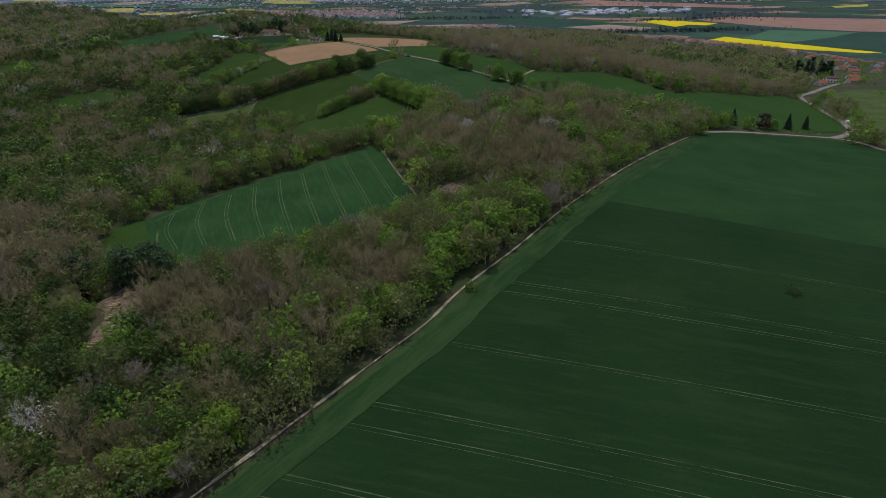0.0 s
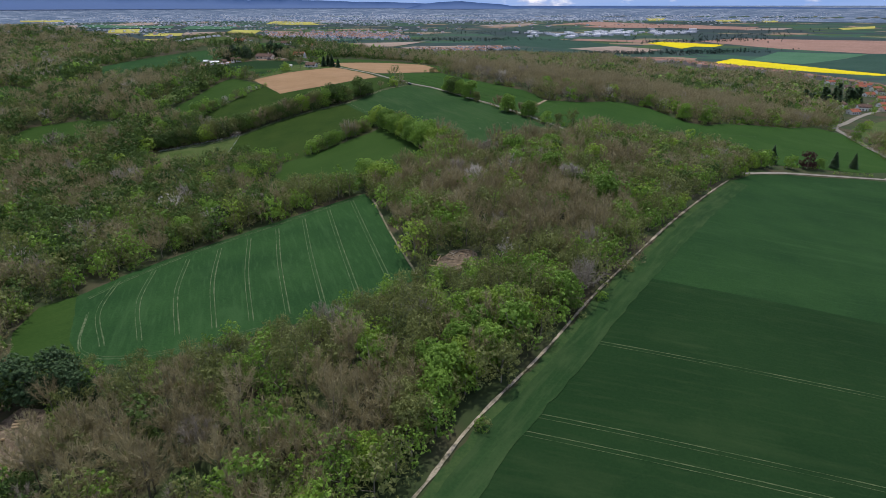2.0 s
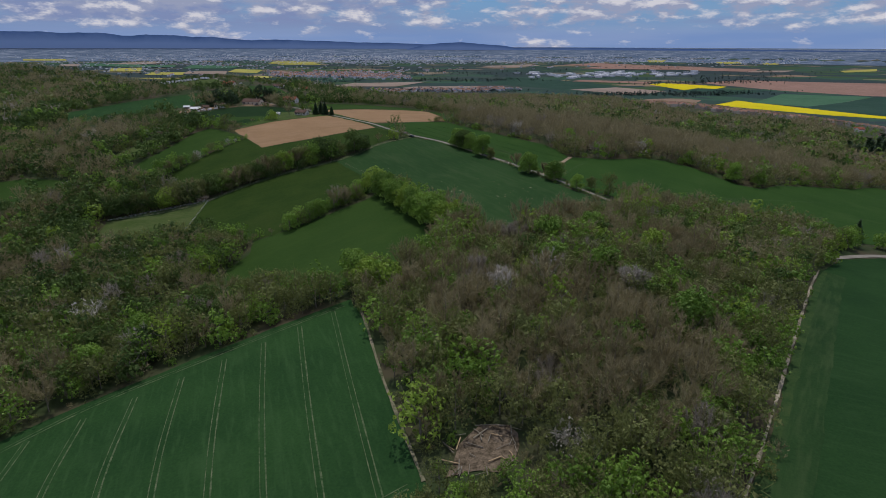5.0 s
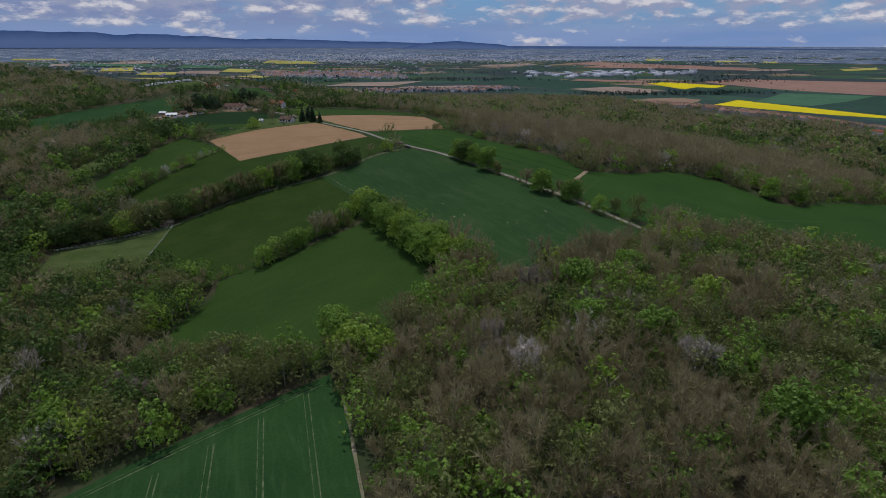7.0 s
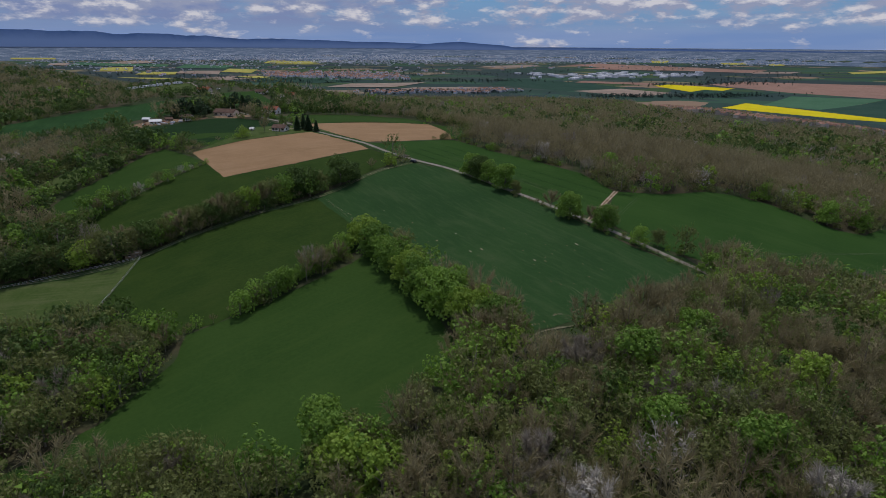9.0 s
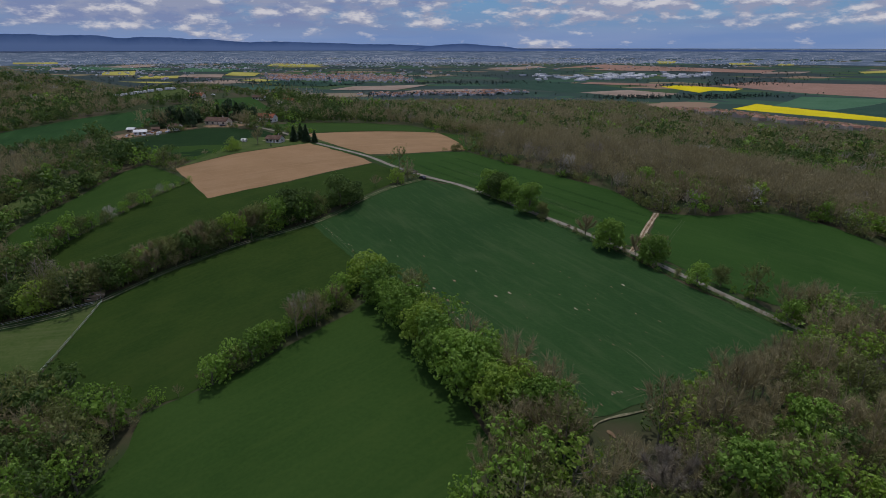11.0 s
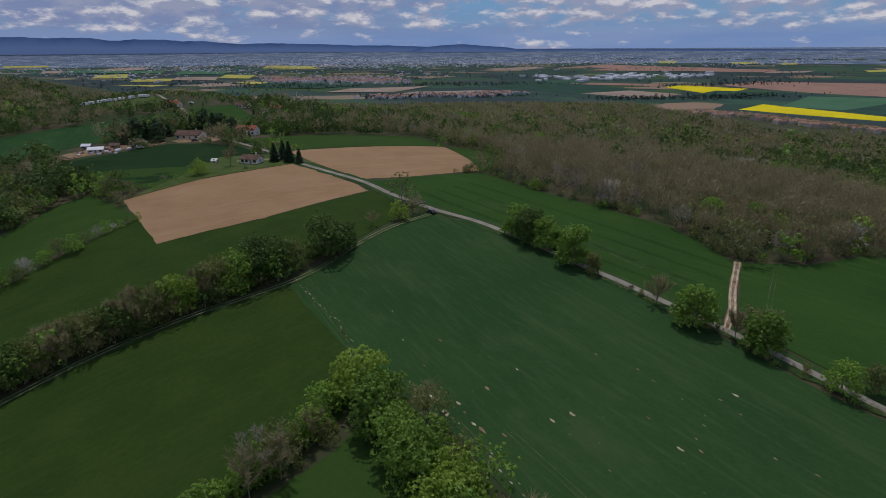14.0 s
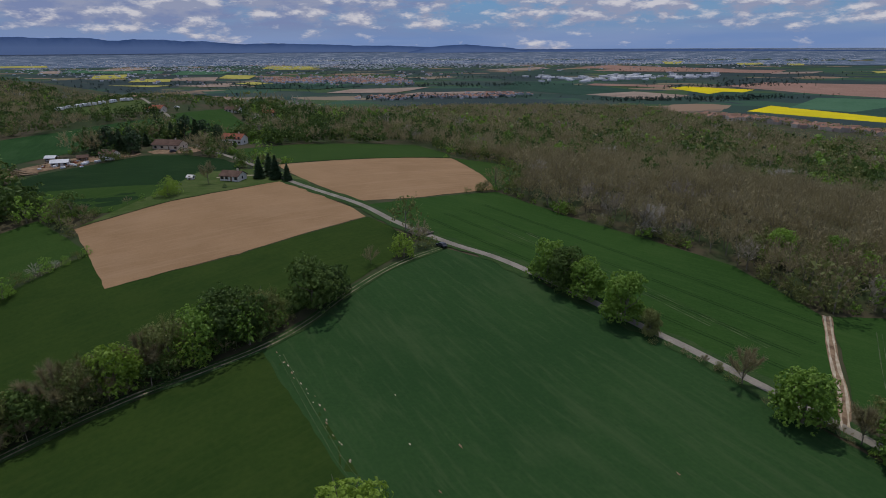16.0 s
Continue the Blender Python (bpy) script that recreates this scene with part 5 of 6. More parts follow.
def house(x, y, w, d, h, roof_h, turn, wall, roof, label, rows=1, cols=4, chimney=True, name="house", group=""):
    """A rendered house with gable walls, tiled roof, windows, door and chimney."""
    root = new(name)
    root.matrix_basis = pose(x, y, landf(x, y) - 0.2, 0, 0, turn)
    bm = bmesh.new()
    pts = [(-d / 2, 0), (-d / 2, h), (0, h + roof_h - 0.25), (d / 2, h), (d / 2, 0)]
    a = [bm.verts.new((-w / 2, q, z)) for q, z in pts]
    b = [bm.verts.new((w / 2, q, z)) for q, z in pts]
    bm.faces.new(a); bm.faces.new(b[::-1])
    for i in range(5):
        bm.faces.new((a[i], a[(i + 1) % 5], b[(i + 1) % 5], b[i]))
    bmesh.ops.recalc_face_normals(bm, faces=bm.faces[:])
    part("wall", bm, wall, root)
    bm = bmesh.new()
    gable(bm, w, d, h, roof_h, 0.5, 0.22)
    rf = part("roof", bm, roof, root)
    if chimney:
        box_part("chimney", (w * 0.2, w * 0.2 + 0.7, 0.3, 0.9, h + roof_h * 0.5, h + roof_h + 0.9), CREAM, rf)
    for r in range(rows):
        z0 = 0.95 + r * 2.7
        for k in range(cols):
            cx = -w / 2 + w * (k + 0.5) / cols
            if r == 0 and k == cols // 2:
                dr = box_part("door", (cx - 0.5, cx + 0.5, -d / 2 - 0.05, -d / 2 + 0.05, 0.1, 2.15), WOODMAT, root)
                box_part("door_frame", (cx - 0.6, cx + 0.6, -d / 2 - 0.03, -d / 2 + 0.03, 0.05, 2.25), WHITEWALL, dr)
                continue
            wn = box_part("window", (cx - 0.55, cx + 0.55, -d / 2 - 0.03, -d / 2 + 0.04, z0, z0 + 1.25), GLASS, root)
            for s in (-1, 1):
                box_part("shutter", (cx + s * 0.75 - 0.17, cx + s * 0.75 + 0.17, -d / 2 - 0.06, -d / 2 + 0.02, z0 - 0.02, z0 + 1.27), WOODMAT, wn)
            box_part("sill", (cx - 0.65, cx + 0.65, -d / 2 - 0.14, -d / 2 + 0.02, z0 - 0.1, z0 - 0.02), WHITEWALL, wn)
    for s in (-1, 1):
        box_part("window", (s * w / 2 - 0.04, s * w / 2 + 0.04, -0.5, 0.5, 1.0, 2.2), GLASS, root)
    return tagged(root, label, "house", group)


def vehicle(x, y, turn, paint, label, long=4.3, tall=1.45, van=False, name="car", group=""):
    root = new(name)
    root.matrix_basis = pose(x, y, landf(x, y) + 0.26, 0, 0, turn)
    bm = bmesh.new()
    if van:
        prof = [(-0.5, 0.35), (-0.5, 1.0), (-0.36, 1.0), (0.30, 1.0), (0.40, 0.62), (0.5, 0.5), (0.5, 0.35)]
    else:
        prof = [(-0.5, 0.35), (-0.5, 0.62), (-0.42, 0.66), (-0.30, 1.0), (0.12, 1.0), (0.27, 0.68), (0.47, 0.58), (0.5, 0.35)]
    low = tall * 0.16
    pts = [(px * long, low + (pz - 0.35) / 0.65 * (tall - low)) for px, pz in prof]
    hw = 0.9 if not van else 1.0
    a = [bm.verts.new((px, -hw * (0.86 if pz > tall * 0.75 else 1), pz)) for px, pz in pts]
    b = [bm.verts.new((px, hw * (0.86 if pz > tall * 0.75 else 1), pz)) for px, pz in pts]
    bm.faces.new(a[::-1]); bm.faces.new(b)
    n = len(pts)
    for i in range(n):
        bm.faces.new((a[i], a[(i + 1) % n], b[(i + 1) % n], b[i]))
    bmesh.ops.recalc_face_normals(bm, faces=bm.faces[:])
    bmesh.ops.bevel(bm, geom=bm.edges[:], offset=0.06, segments=1, affect="EDGES")
    part("body", bm, paint, root)
    for s in (-1, 1):
        box_part("side_window", (-long * 0.26, long * 0.14, s * hw * 0.90 - 0.03, s * hw * 0.90 + 0.03, tall * 0.66, tall * 0.9), GLASS, root)
        for fx in (-0.31, 0.31):
            bm = bmesh.new()
            bmesh.ops.create_cone(bm, cap_ends=True, segments=14, radius1=0.32, radius2=0.32, depth=0.22, matrix=Matrix.Translation((fx * long, s * (hw - 0.08), 0.32)) @ Matrix.Rotation(math.pi / 2, 4, "X"))
            part("wheel", bm, RUBBER, root)
    return tagged(root, label, "van" if van else "car", group)


# ---- the hamlet on the ridge ----
house(-127, 625, 9.5, 6.8, 2.8, 1.8, -16, WHITEWALL, TILE_BROWN, "white bungalow with a brown tiled roof", 1, 4)
house(-165, 737, 14, 8, 4.0, 2.6, -14, WHITEWALL, TILE_RED, "white farmhouse with a red tiled roof", 2, 5)
house(-196, 714, 18, 9, 3.2, 2.4, -12, CREAM, TILE_BROWN, "long cream farmhouse with a brown tiled roof", 1, 4)
house(-263, 842, 13, 8, 3.2, 2.2, -10, CREAM, TILE_RED, "low house with an orange-red tiled roof beside the ridge road", 1, 5)
house(-234, 668, 8, 5, 2.4, 1.2, 20, METAL, METAL, "pale grey metal shed in a gravel yard", 1, 3, False, "shed")
house(-218, 687, 9, 6, 2.9, 1.7, -15, WHITEWALL, TILE_BROWN, "small white house among dark conifers", 1, 3, False)
house(-247, 681, 5, 4, 2.3, 1.0, 5, WOODMAT, METAL, "small wooden shed with a pale roof", 1, 2, False, "shed")
house(-229, 680, 5, 4, 2.3, 1.1, 30, WOODMAT, TILE_BROWN, "small wooden shed with a brown roof", 1, 2, False, "shed")
house(-147, 626, 2.4, 2.2, 1.8, 0.7, -10, WHITEWALL, WHITEWALL, "small white garden shed on the lawn", 1, 1, False, "shed")
house(-141, 441, 6, 3.2, 2.0, 0.7, 25, WOODMAT, WOODMAT, "low brown wooden field shelter", 1, 2, False, "shelter")
house(166, 419, 8, 6, 2.8, 2.2, 10, CREAM, TILE_BROWN, "small house among trees with a brown roof", 1, 3)
house(-215, 880, 12, 7, 3.0, 2.0, -5, WHITEWALL, TILE_BROWN, "white house with a brown roof behind the green field", 1, 4)
house(-190, 900, 11, 7, 3.0, 2.0, 12, CREAM, TILE_RED, "cream house with a red roof at the wood edge", 1, 4)
# low garden beds beside the yard
for k in range(5):
    bx, by = -258 + 5.0 * k, 660 - 3.4 * k
    bm = bmesh.new()
    add_box(bm, -5, 5, -0.5, 0.5, 0, 0.5, 0.08)
    bed = mesh_object("garden_bed", bm, WOODMAT)
    bed.matrix_basis = pose(bx, by, landf(bx, by) + 0.2, 0, 0, 30)
    tagged(bed, "long raised garden bed with wooden sides", "garden bed", "garden beds")
r3 = np.random.default_rng(8)
for k in range(26):
    bx, by = -240 + r3.uniform(-8, 24), 666 + r3.uniform(-8, 14)
    s = r3.uniform(0.5, 1.6)
    bm = bmesh.new()
    add_box(bm, -s, s, -s * 0.6, s * 0.6, 0, s * r3.uniform(0.5, 1.0), 0.08)
    add_box(bm, -s * 0.5, s * 0.8, -s * 0.9, s * 0.3, 0, s * 0.4, 0.05)
    c = mesh_object("yard_crate", bm, [METAL, WOODMAT, TILE_RED, PAINT_WHITE][k % 4])
    c.matrix_basis = pose(bx, by, landf(bx, by) + 0.2, 0, 0, r3.uniform(0, 180))
    tagged(c, ["pale metal crate in a gravel yard", "weathered wooden crate in a gravel yard", "rust red scrap heap in a gravel yard", "white plastic tank in a gravel yard"][k % 4], "crate", "yard clutter")
vehicle(-212, 676, 15, PAINT_WHITE, "white van parked at the yard edge", 5.0, 2.0, True, "van")
vehicle(-31, 549, 130, PAINT_DARK, "dark car stopped where track meets lane")
vehicle(-188, 700, 30, PAINT_DARK, "dark car in the gravel yard")
vehicle(-181, 703, 60, PAINT_WHITE, "white car in the gravel yard")
vehicle(299, 437, 70, PAINT_WHITE, "white van on the side road", 5.0, 1.9, True, "van")
vehicle(-256, 863, 0, PAINT_WHITE, "white car by the ridge road", 4.4)
for k in range(22):
    bx, by = -347 + 1.95 * k + r3.uniform(-1, 1), 846 + 1.85 * k + r3.uniform(-3.5, 4)
    vehicle(bx, by, r3.uniform(30, 150), PAINT_WHITE, "white caravan parked in a long row", 5.6, 2.5, True, "caravan", "row of caravans")
# village on the slope to the right
for k, (hx, hy, w, tn, wl, rf) in enumerate([(405, 650, 11, 20, 0, 0), (430, 672, 12, -15, 0, 1), (452, 668, 14, 5, 1, 0), (418, 690, 10, 40, 0, 1), (470, 700, 12, 10, 0, 0), (500, 745, 12, -20, 1, 0), (520, 800, 13, 15, 0, 0), (555, 830, 12, 0, 0, 1), (545, 770, 12, 30, 1, 0),
                                            (590, 890, 13, 10, 0, 0), (602, 940, 13, -12, 1, 0), (585, 985, 12, 20, 0, 0), (606, 1020, 14, 0, 0, 0), (640, 1000, 12, 25, 1, 0), (660, 950, 12, -10, 0, 1), (575, 1040, 13, 5, 1, 0), (680, 1040, 12, 15, 0, 0), (625, 880, 11, 35, 0, 0), (560, 900, 11, -25, 1, 1), (395, 668, 10, 60, 0, 1)]):
    house(hx, hy, w, 8, 4.4 if k % 2 else 3.2, 2.3, tn, (WHITEWALL, CREAM)[wl], (TILE_RED, TILE_BROWN)[rf], "white house with a red tiled roof among trees" if rf == 0 else "pale house with a brown tiled roof among trees", 2 if k % 2 else 1, 4, True, "house", "village houses")


# ---- logs, fence, bare spots ----
def log(x, y, turn, length, rad, label, group, z=0.0, mat=None):
    bm = bmesh.new()
    n = 9
    rings = []
    for fx, rr in ((-0.5, 1.0), (-0.2, 0.97), (0.2, 0.92), (0.5, 0.86)):
        rings.append([bm.verts.new((fx * length, math.cos(2 * math.pi * i / n) * rad * rr, rad + math.sin(2 * math.pi * i / n) * rad * rr + 0.05 * math.sin(fx * 5))) for i in range(n)])
    for A, B in zip(rings, rings[1:]):
        for i in range(n):
            bm.faces.new((A[i], A[(i + 1) % n], B[(i + 1) % n], B[i]))
    bm.faces.new(rings[0][::-1]); bm.faces.new(rings[-1])
    ob = mesh_object("log", bm, mat or LOGEND)
    ob.matrix_basis = pose(x, y, landf(x, y) + 0.3 + z, 0, 0, turn)
    return tagged(ob, label, "log", group)


for k in range(16):
    log(-40.5 + 0.55 * (k % 8) , 562.5 - 0.6 * (k % 8), 40 + r3.uniform(-8, 8), r3.uniform(5, 8), r3.uniform(0.14, 0.22), "grey felled log in a roadside pile", "roadside log pile", 0.35 * (k // 8), BARK)
for lx, ly in ((-94, 155), (-95, 149), (-93, 143), (-90, 137), (-91, 130)):
    for k in range(5):
        log(lx + r3.uniform(-0.3, 0.3), ly + 0.55 * k - 1.2, 12 + r3.uniform(-6, 6), 2.0, 0.24, "fresh cut pale log stacked in a clearing", "log stacks in the clearing", 0.4 * (k % 2))
log(-84, 147, 75, 9, 0.22, "long pale fallen trunk in the clearing", "fallen trunks", 0.3, TWIG_GREY)
log(-55, 103, 60, 11, 0.14, "thin pale fallen trunk in the wood", "fallen trunks", 3.5, TWIG_GREY)
for k in range(34):
    log(2 + r3.uniform(-7, 8), 223 + r3.uniform(-7, 8), r3.uniform(0, 180), r3.uniform(1.5, 4.5), r3.uniform(0.06, 0.16), "pale cut branch lying in the clearing", "cut branches in the clearing", r3.uniform(0, 0.2), [BARK, TWIG_GREY, BARK, LOGEND][k % 4])


def fence(line, gap, label):
    pts = spline(line, gap)
    root = new("fence")
    x0, y0 = line[0]
    root.matrix_basis = pose(x0, y0, landf(x0, y0))
    prev = None
    post_bm = bmesh.new()
    add_box(post_bm, -0.07, 0.07, -0.07, 0.07, -0.3, 1.2, 0.02)
    me = bpy.data.meshes.new("post")
    post_bm.to_mesh(me); post_bm.free(); me.materials.append(WOODMAT)
    for p in pts:
        z = landf(p.x, p.y) + 0.25
        po = new("post", me)
        po.parent = root
        po.location = (p.x - x0, p.y - y0, z - landf(x0, y0))
        here = Vector((p.x - x0, p.y - y0, z - landf(x0, y0)))
        if prev is not None:
            for hz in (0.5, 1.0):
                bm = bmesh.new()
                d = (here - prev)
                s = Vector((-d.y, d.x, 0)).normalized() * 0.02
                vs = [bm.verts.new(q) for q in (prev + s + Vector((0, 0, hz)), here + s + Vector((0, 0, hz)), here - s + Vector((0, 0, hz)), prev - s + Vector((0, 0, hz)),
                                                prev + s + Vector((0, 0, hz + 0.05)), here + s + Vector((0, 0, hz + 0.05)), here - s + Vector((0, 0, hz + 0.05)), prev - s + Vector((0, 0, hz + 0.05)))]
                for f in ((0, 1, 2, 3), (7, 6, 5, 4), (0, 4, 5, 1), (1, 5, 6, 2), (2, 6, 7, 3), (3, 7, 4, 0)):
                    bm.faces.new([vs[i] for i in f])
                part("wire", bm, METAL, root)
        prev = here
    tagged(root, label, "fence")


fence([(-136.5, 438), (-135.5, 418), (-134.5, 398)], 4.0, "thin wire fence on wooden posts between pasture and meadow")
fence([(-138, 437), (-165, 428), (-184, 421)], 4.5, "wire fence on wooden posts under the track trees")


def bare_spot(x, y, r, mat, parent, lift, seed):
    """An uneven patch of bare earth in a crop."""
    rr = np.random.default_rng(seed)
    bm = bmesh.new()
    n = 14
    c = bm.verts.new((x, y, landf(x, y) + lift + 0.05))
    ring = []
    for i in range(n):
        q = 0.6 * r * rr.uniform(0.5, 1.1)
        u, v = math.cos(2 * math.pi * i / n) * q * 0.6, math.sin(2 * math.pi * i / n) * q * 1.7
        px, py = x + u * 0.85 + v * 0.52, y + u * 0.52 - v * 0.85
        ring.append(bm.verts.new((px, py, landf(px, py) + lift)))
    for i in range(n):
        bm.faces.new((c, ring[i], ring[(i + 1) % n]))
    mesh_object("bare_spot", bm, mat, parent, True)


for k, (x, y, r) in enumerate([(-15.5, 433, 1.0), (-2.8, 421, 0.9), (1.6, 423, 1.1), (-17.4, 419, 1.3), (-24.8, 425, 1.5), (38.9, 430, 1.0), (-26.3, 454, 0.8), (-19, 421, 0.9), (-22, 428, 1.0), (-13, 417, 0.8), (-28, 431, 1.1), (-8, 440, 0.6), (12, 446, 0.6), (-40, 470, 0.5), (-36, 455, 0.5), (-30, 443, 0.6), (20, 412, 0.9)]):
    bare_spot(x, y, r, RUT if k % 3 else CLAY, F5, FIELD_LIFT[F5.name] + 0.04, 100 + k)
for k, (x, y, r) in enumerate([(16, 355, 1.6), (12, 358, 1.4), (24, 345, 2.0), (20, 340, 2.2), (10, 352, 1.8)]):
    bare_spot(x, y, r, CLAY, bpy.data.objects["ground"], 0.15, 300 + k)


# crumbs of pale earth along the seam between the meadow and the wheat
seam = spline([(-71, 487), (-57, 466), (-45, 447), (-25, 425), (-7, 392), (2, 377)], 1.6)
for k, p in enumerate(seam):
    if r3.uniform() < 0.8:
        bare_spot(p.x + 1.2 + r3.normal() * 0.6, p.y + r3.normal() * 0.6, r3.uniform(0.2, 0.62), RUT if k % 3 else CLAY, F5, FIELD_LIFT[F5.name] + 0.045, 500 + k)
for k in range(30):
    bare_spot(r3.uniform(-22, 44), r3.uniform(386, 440), r3.uniform(0.2, 0.7), CLAY, F5, FIELD_LIFT[F5.name] + 0.045, 700 + k)


# worn, pale corner of the wheat where machines turn
for k in range(46):
    u = r3.uniform()
    q = (u ** 1.4) * 42
    px, py = (13 + q * 0.88, 361.5 + q * 0.52) if k % 2 else (13 - q * 0.36 + 1.5, 363 + q * 0.75)
    px, py = px + r3.normal() * 1.6 - 0.6, py + abs(r3.normal()) * 2.6 + 0.8
    bare_spot(px, py, r3.uniform(0.25, 0.8), (DIRT, CLAY, BROKEN)[k % 3], F5, FIELD_LIFT[F5.name] + 0.05, 900 + k)
wheel_lines(F5, [[(1.6, 392), (9, 380), (15, 368)], [(24.7, 396), (30, 385), (33, 374)], [(50, 384), (37, 375), (22, 367)]], 0.3, 0.4, TRAM_DIM)


# ---- the far plain ----
VILLAGE_SPOTS = [(455, 1460, 25, 30), (512, 1480, 28, 35), (535, 1408, 28, 30), (564, 1354, 28, 28), (585, 1296, 28, 24), (631, 1284, 32, 24), (676, 1305, 35, 26), (730, 1300, 40, 30), (800, 1290, 45, 36), (860, 1290, 45, 36)]

def far_scale(x, y):
    r = math.hypot(x, y - 190)
    return r / float(true_range(r))


# the HAZY materials carry painted haze, not another crop
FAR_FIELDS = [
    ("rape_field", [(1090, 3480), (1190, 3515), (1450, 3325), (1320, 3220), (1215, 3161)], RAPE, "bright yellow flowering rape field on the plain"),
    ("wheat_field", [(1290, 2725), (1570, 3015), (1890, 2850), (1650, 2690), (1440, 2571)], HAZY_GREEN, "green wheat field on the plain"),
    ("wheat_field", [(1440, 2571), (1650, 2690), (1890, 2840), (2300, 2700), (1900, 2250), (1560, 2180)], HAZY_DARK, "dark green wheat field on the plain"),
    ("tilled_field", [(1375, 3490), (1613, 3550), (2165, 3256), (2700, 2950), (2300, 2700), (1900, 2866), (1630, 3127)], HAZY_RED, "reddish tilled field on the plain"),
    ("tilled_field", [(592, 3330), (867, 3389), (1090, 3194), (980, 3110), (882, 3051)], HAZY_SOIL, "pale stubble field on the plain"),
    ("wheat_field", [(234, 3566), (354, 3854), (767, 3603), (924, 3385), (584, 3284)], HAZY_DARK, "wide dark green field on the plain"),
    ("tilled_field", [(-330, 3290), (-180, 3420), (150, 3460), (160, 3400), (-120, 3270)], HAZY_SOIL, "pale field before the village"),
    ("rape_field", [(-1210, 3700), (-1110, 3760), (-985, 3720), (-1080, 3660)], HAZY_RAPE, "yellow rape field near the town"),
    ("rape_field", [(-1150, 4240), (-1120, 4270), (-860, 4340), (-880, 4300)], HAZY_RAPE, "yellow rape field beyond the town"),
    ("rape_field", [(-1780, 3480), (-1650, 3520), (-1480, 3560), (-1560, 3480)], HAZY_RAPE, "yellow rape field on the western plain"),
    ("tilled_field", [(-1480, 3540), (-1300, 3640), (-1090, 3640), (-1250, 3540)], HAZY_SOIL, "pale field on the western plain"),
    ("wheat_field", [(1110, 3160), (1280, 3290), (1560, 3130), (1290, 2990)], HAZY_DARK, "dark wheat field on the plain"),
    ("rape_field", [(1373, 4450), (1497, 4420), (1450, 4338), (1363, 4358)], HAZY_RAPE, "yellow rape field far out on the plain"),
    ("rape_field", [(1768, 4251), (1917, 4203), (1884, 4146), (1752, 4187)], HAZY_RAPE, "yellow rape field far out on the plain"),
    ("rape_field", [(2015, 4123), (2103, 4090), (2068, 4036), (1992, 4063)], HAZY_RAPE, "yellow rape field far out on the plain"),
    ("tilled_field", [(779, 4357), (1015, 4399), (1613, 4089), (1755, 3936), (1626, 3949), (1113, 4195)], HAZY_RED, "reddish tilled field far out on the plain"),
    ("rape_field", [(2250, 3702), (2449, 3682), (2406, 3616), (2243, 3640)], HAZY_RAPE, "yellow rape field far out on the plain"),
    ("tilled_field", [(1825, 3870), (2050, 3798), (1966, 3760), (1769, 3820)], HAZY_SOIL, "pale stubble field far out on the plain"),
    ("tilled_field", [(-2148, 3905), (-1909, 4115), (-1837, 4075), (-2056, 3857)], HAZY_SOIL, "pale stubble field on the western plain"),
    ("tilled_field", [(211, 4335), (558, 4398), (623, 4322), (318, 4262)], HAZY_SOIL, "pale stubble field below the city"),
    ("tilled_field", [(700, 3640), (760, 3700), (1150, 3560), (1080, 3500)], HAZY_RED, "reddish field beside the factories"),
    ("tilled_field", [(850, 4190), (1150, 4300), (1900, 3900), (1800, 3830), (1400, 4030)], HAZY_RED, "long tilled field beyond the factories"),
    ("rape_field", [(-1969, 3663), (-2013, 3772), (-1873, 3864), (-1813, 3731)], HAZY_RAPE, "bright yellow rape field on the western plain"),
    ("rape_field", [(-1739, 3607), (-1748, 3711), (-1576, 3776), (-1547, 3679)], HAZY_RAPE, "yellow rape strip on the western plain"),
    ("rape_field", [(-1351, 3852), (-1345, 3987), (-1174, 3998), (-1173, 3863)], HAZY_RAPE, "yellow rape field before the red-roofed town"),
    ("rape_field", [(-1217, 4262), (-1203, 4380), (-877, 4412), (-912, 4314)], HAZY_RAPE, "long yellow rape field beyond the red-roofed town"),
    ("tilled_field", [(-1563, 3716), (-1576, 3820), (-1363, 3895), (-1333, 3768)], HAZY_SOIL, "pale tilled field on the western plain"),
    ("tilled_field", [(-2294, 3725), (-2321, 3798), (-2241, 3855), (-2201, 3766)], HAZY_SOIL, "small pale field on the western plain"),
    ("rape_field", [(-2558, 3814), (-2590, 3860), (-2400, 3977), (-2364, 3929)], HAZY_RAPE, "hazy yellow strip on the western plain"),
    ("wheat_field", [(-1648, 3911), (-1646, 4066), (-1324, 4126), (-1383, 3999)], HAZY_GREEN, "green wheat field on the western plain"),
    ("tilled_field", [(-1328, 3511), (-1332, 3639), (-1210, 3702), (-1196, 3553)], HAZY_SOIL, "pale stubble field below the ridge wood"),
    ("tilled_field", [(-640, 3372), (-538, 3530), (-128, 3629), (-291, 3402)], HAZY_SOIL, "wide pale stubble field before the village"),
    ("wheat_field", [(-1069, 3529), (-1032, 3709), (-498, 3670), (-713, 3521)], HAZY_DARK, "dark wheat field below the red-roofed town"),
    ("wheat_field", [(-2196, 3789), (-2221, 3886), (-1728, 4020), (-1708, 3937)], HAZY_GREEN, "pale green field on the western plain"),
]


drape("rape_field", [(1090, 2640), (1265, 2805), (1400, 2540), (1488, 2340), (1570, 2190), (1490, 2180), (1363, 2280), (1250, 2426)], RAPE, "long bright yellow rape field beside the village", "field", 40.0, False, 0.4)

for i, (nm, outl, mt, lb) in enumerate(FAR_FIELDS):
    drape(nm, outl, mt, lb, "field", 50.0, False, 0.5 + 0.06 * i)


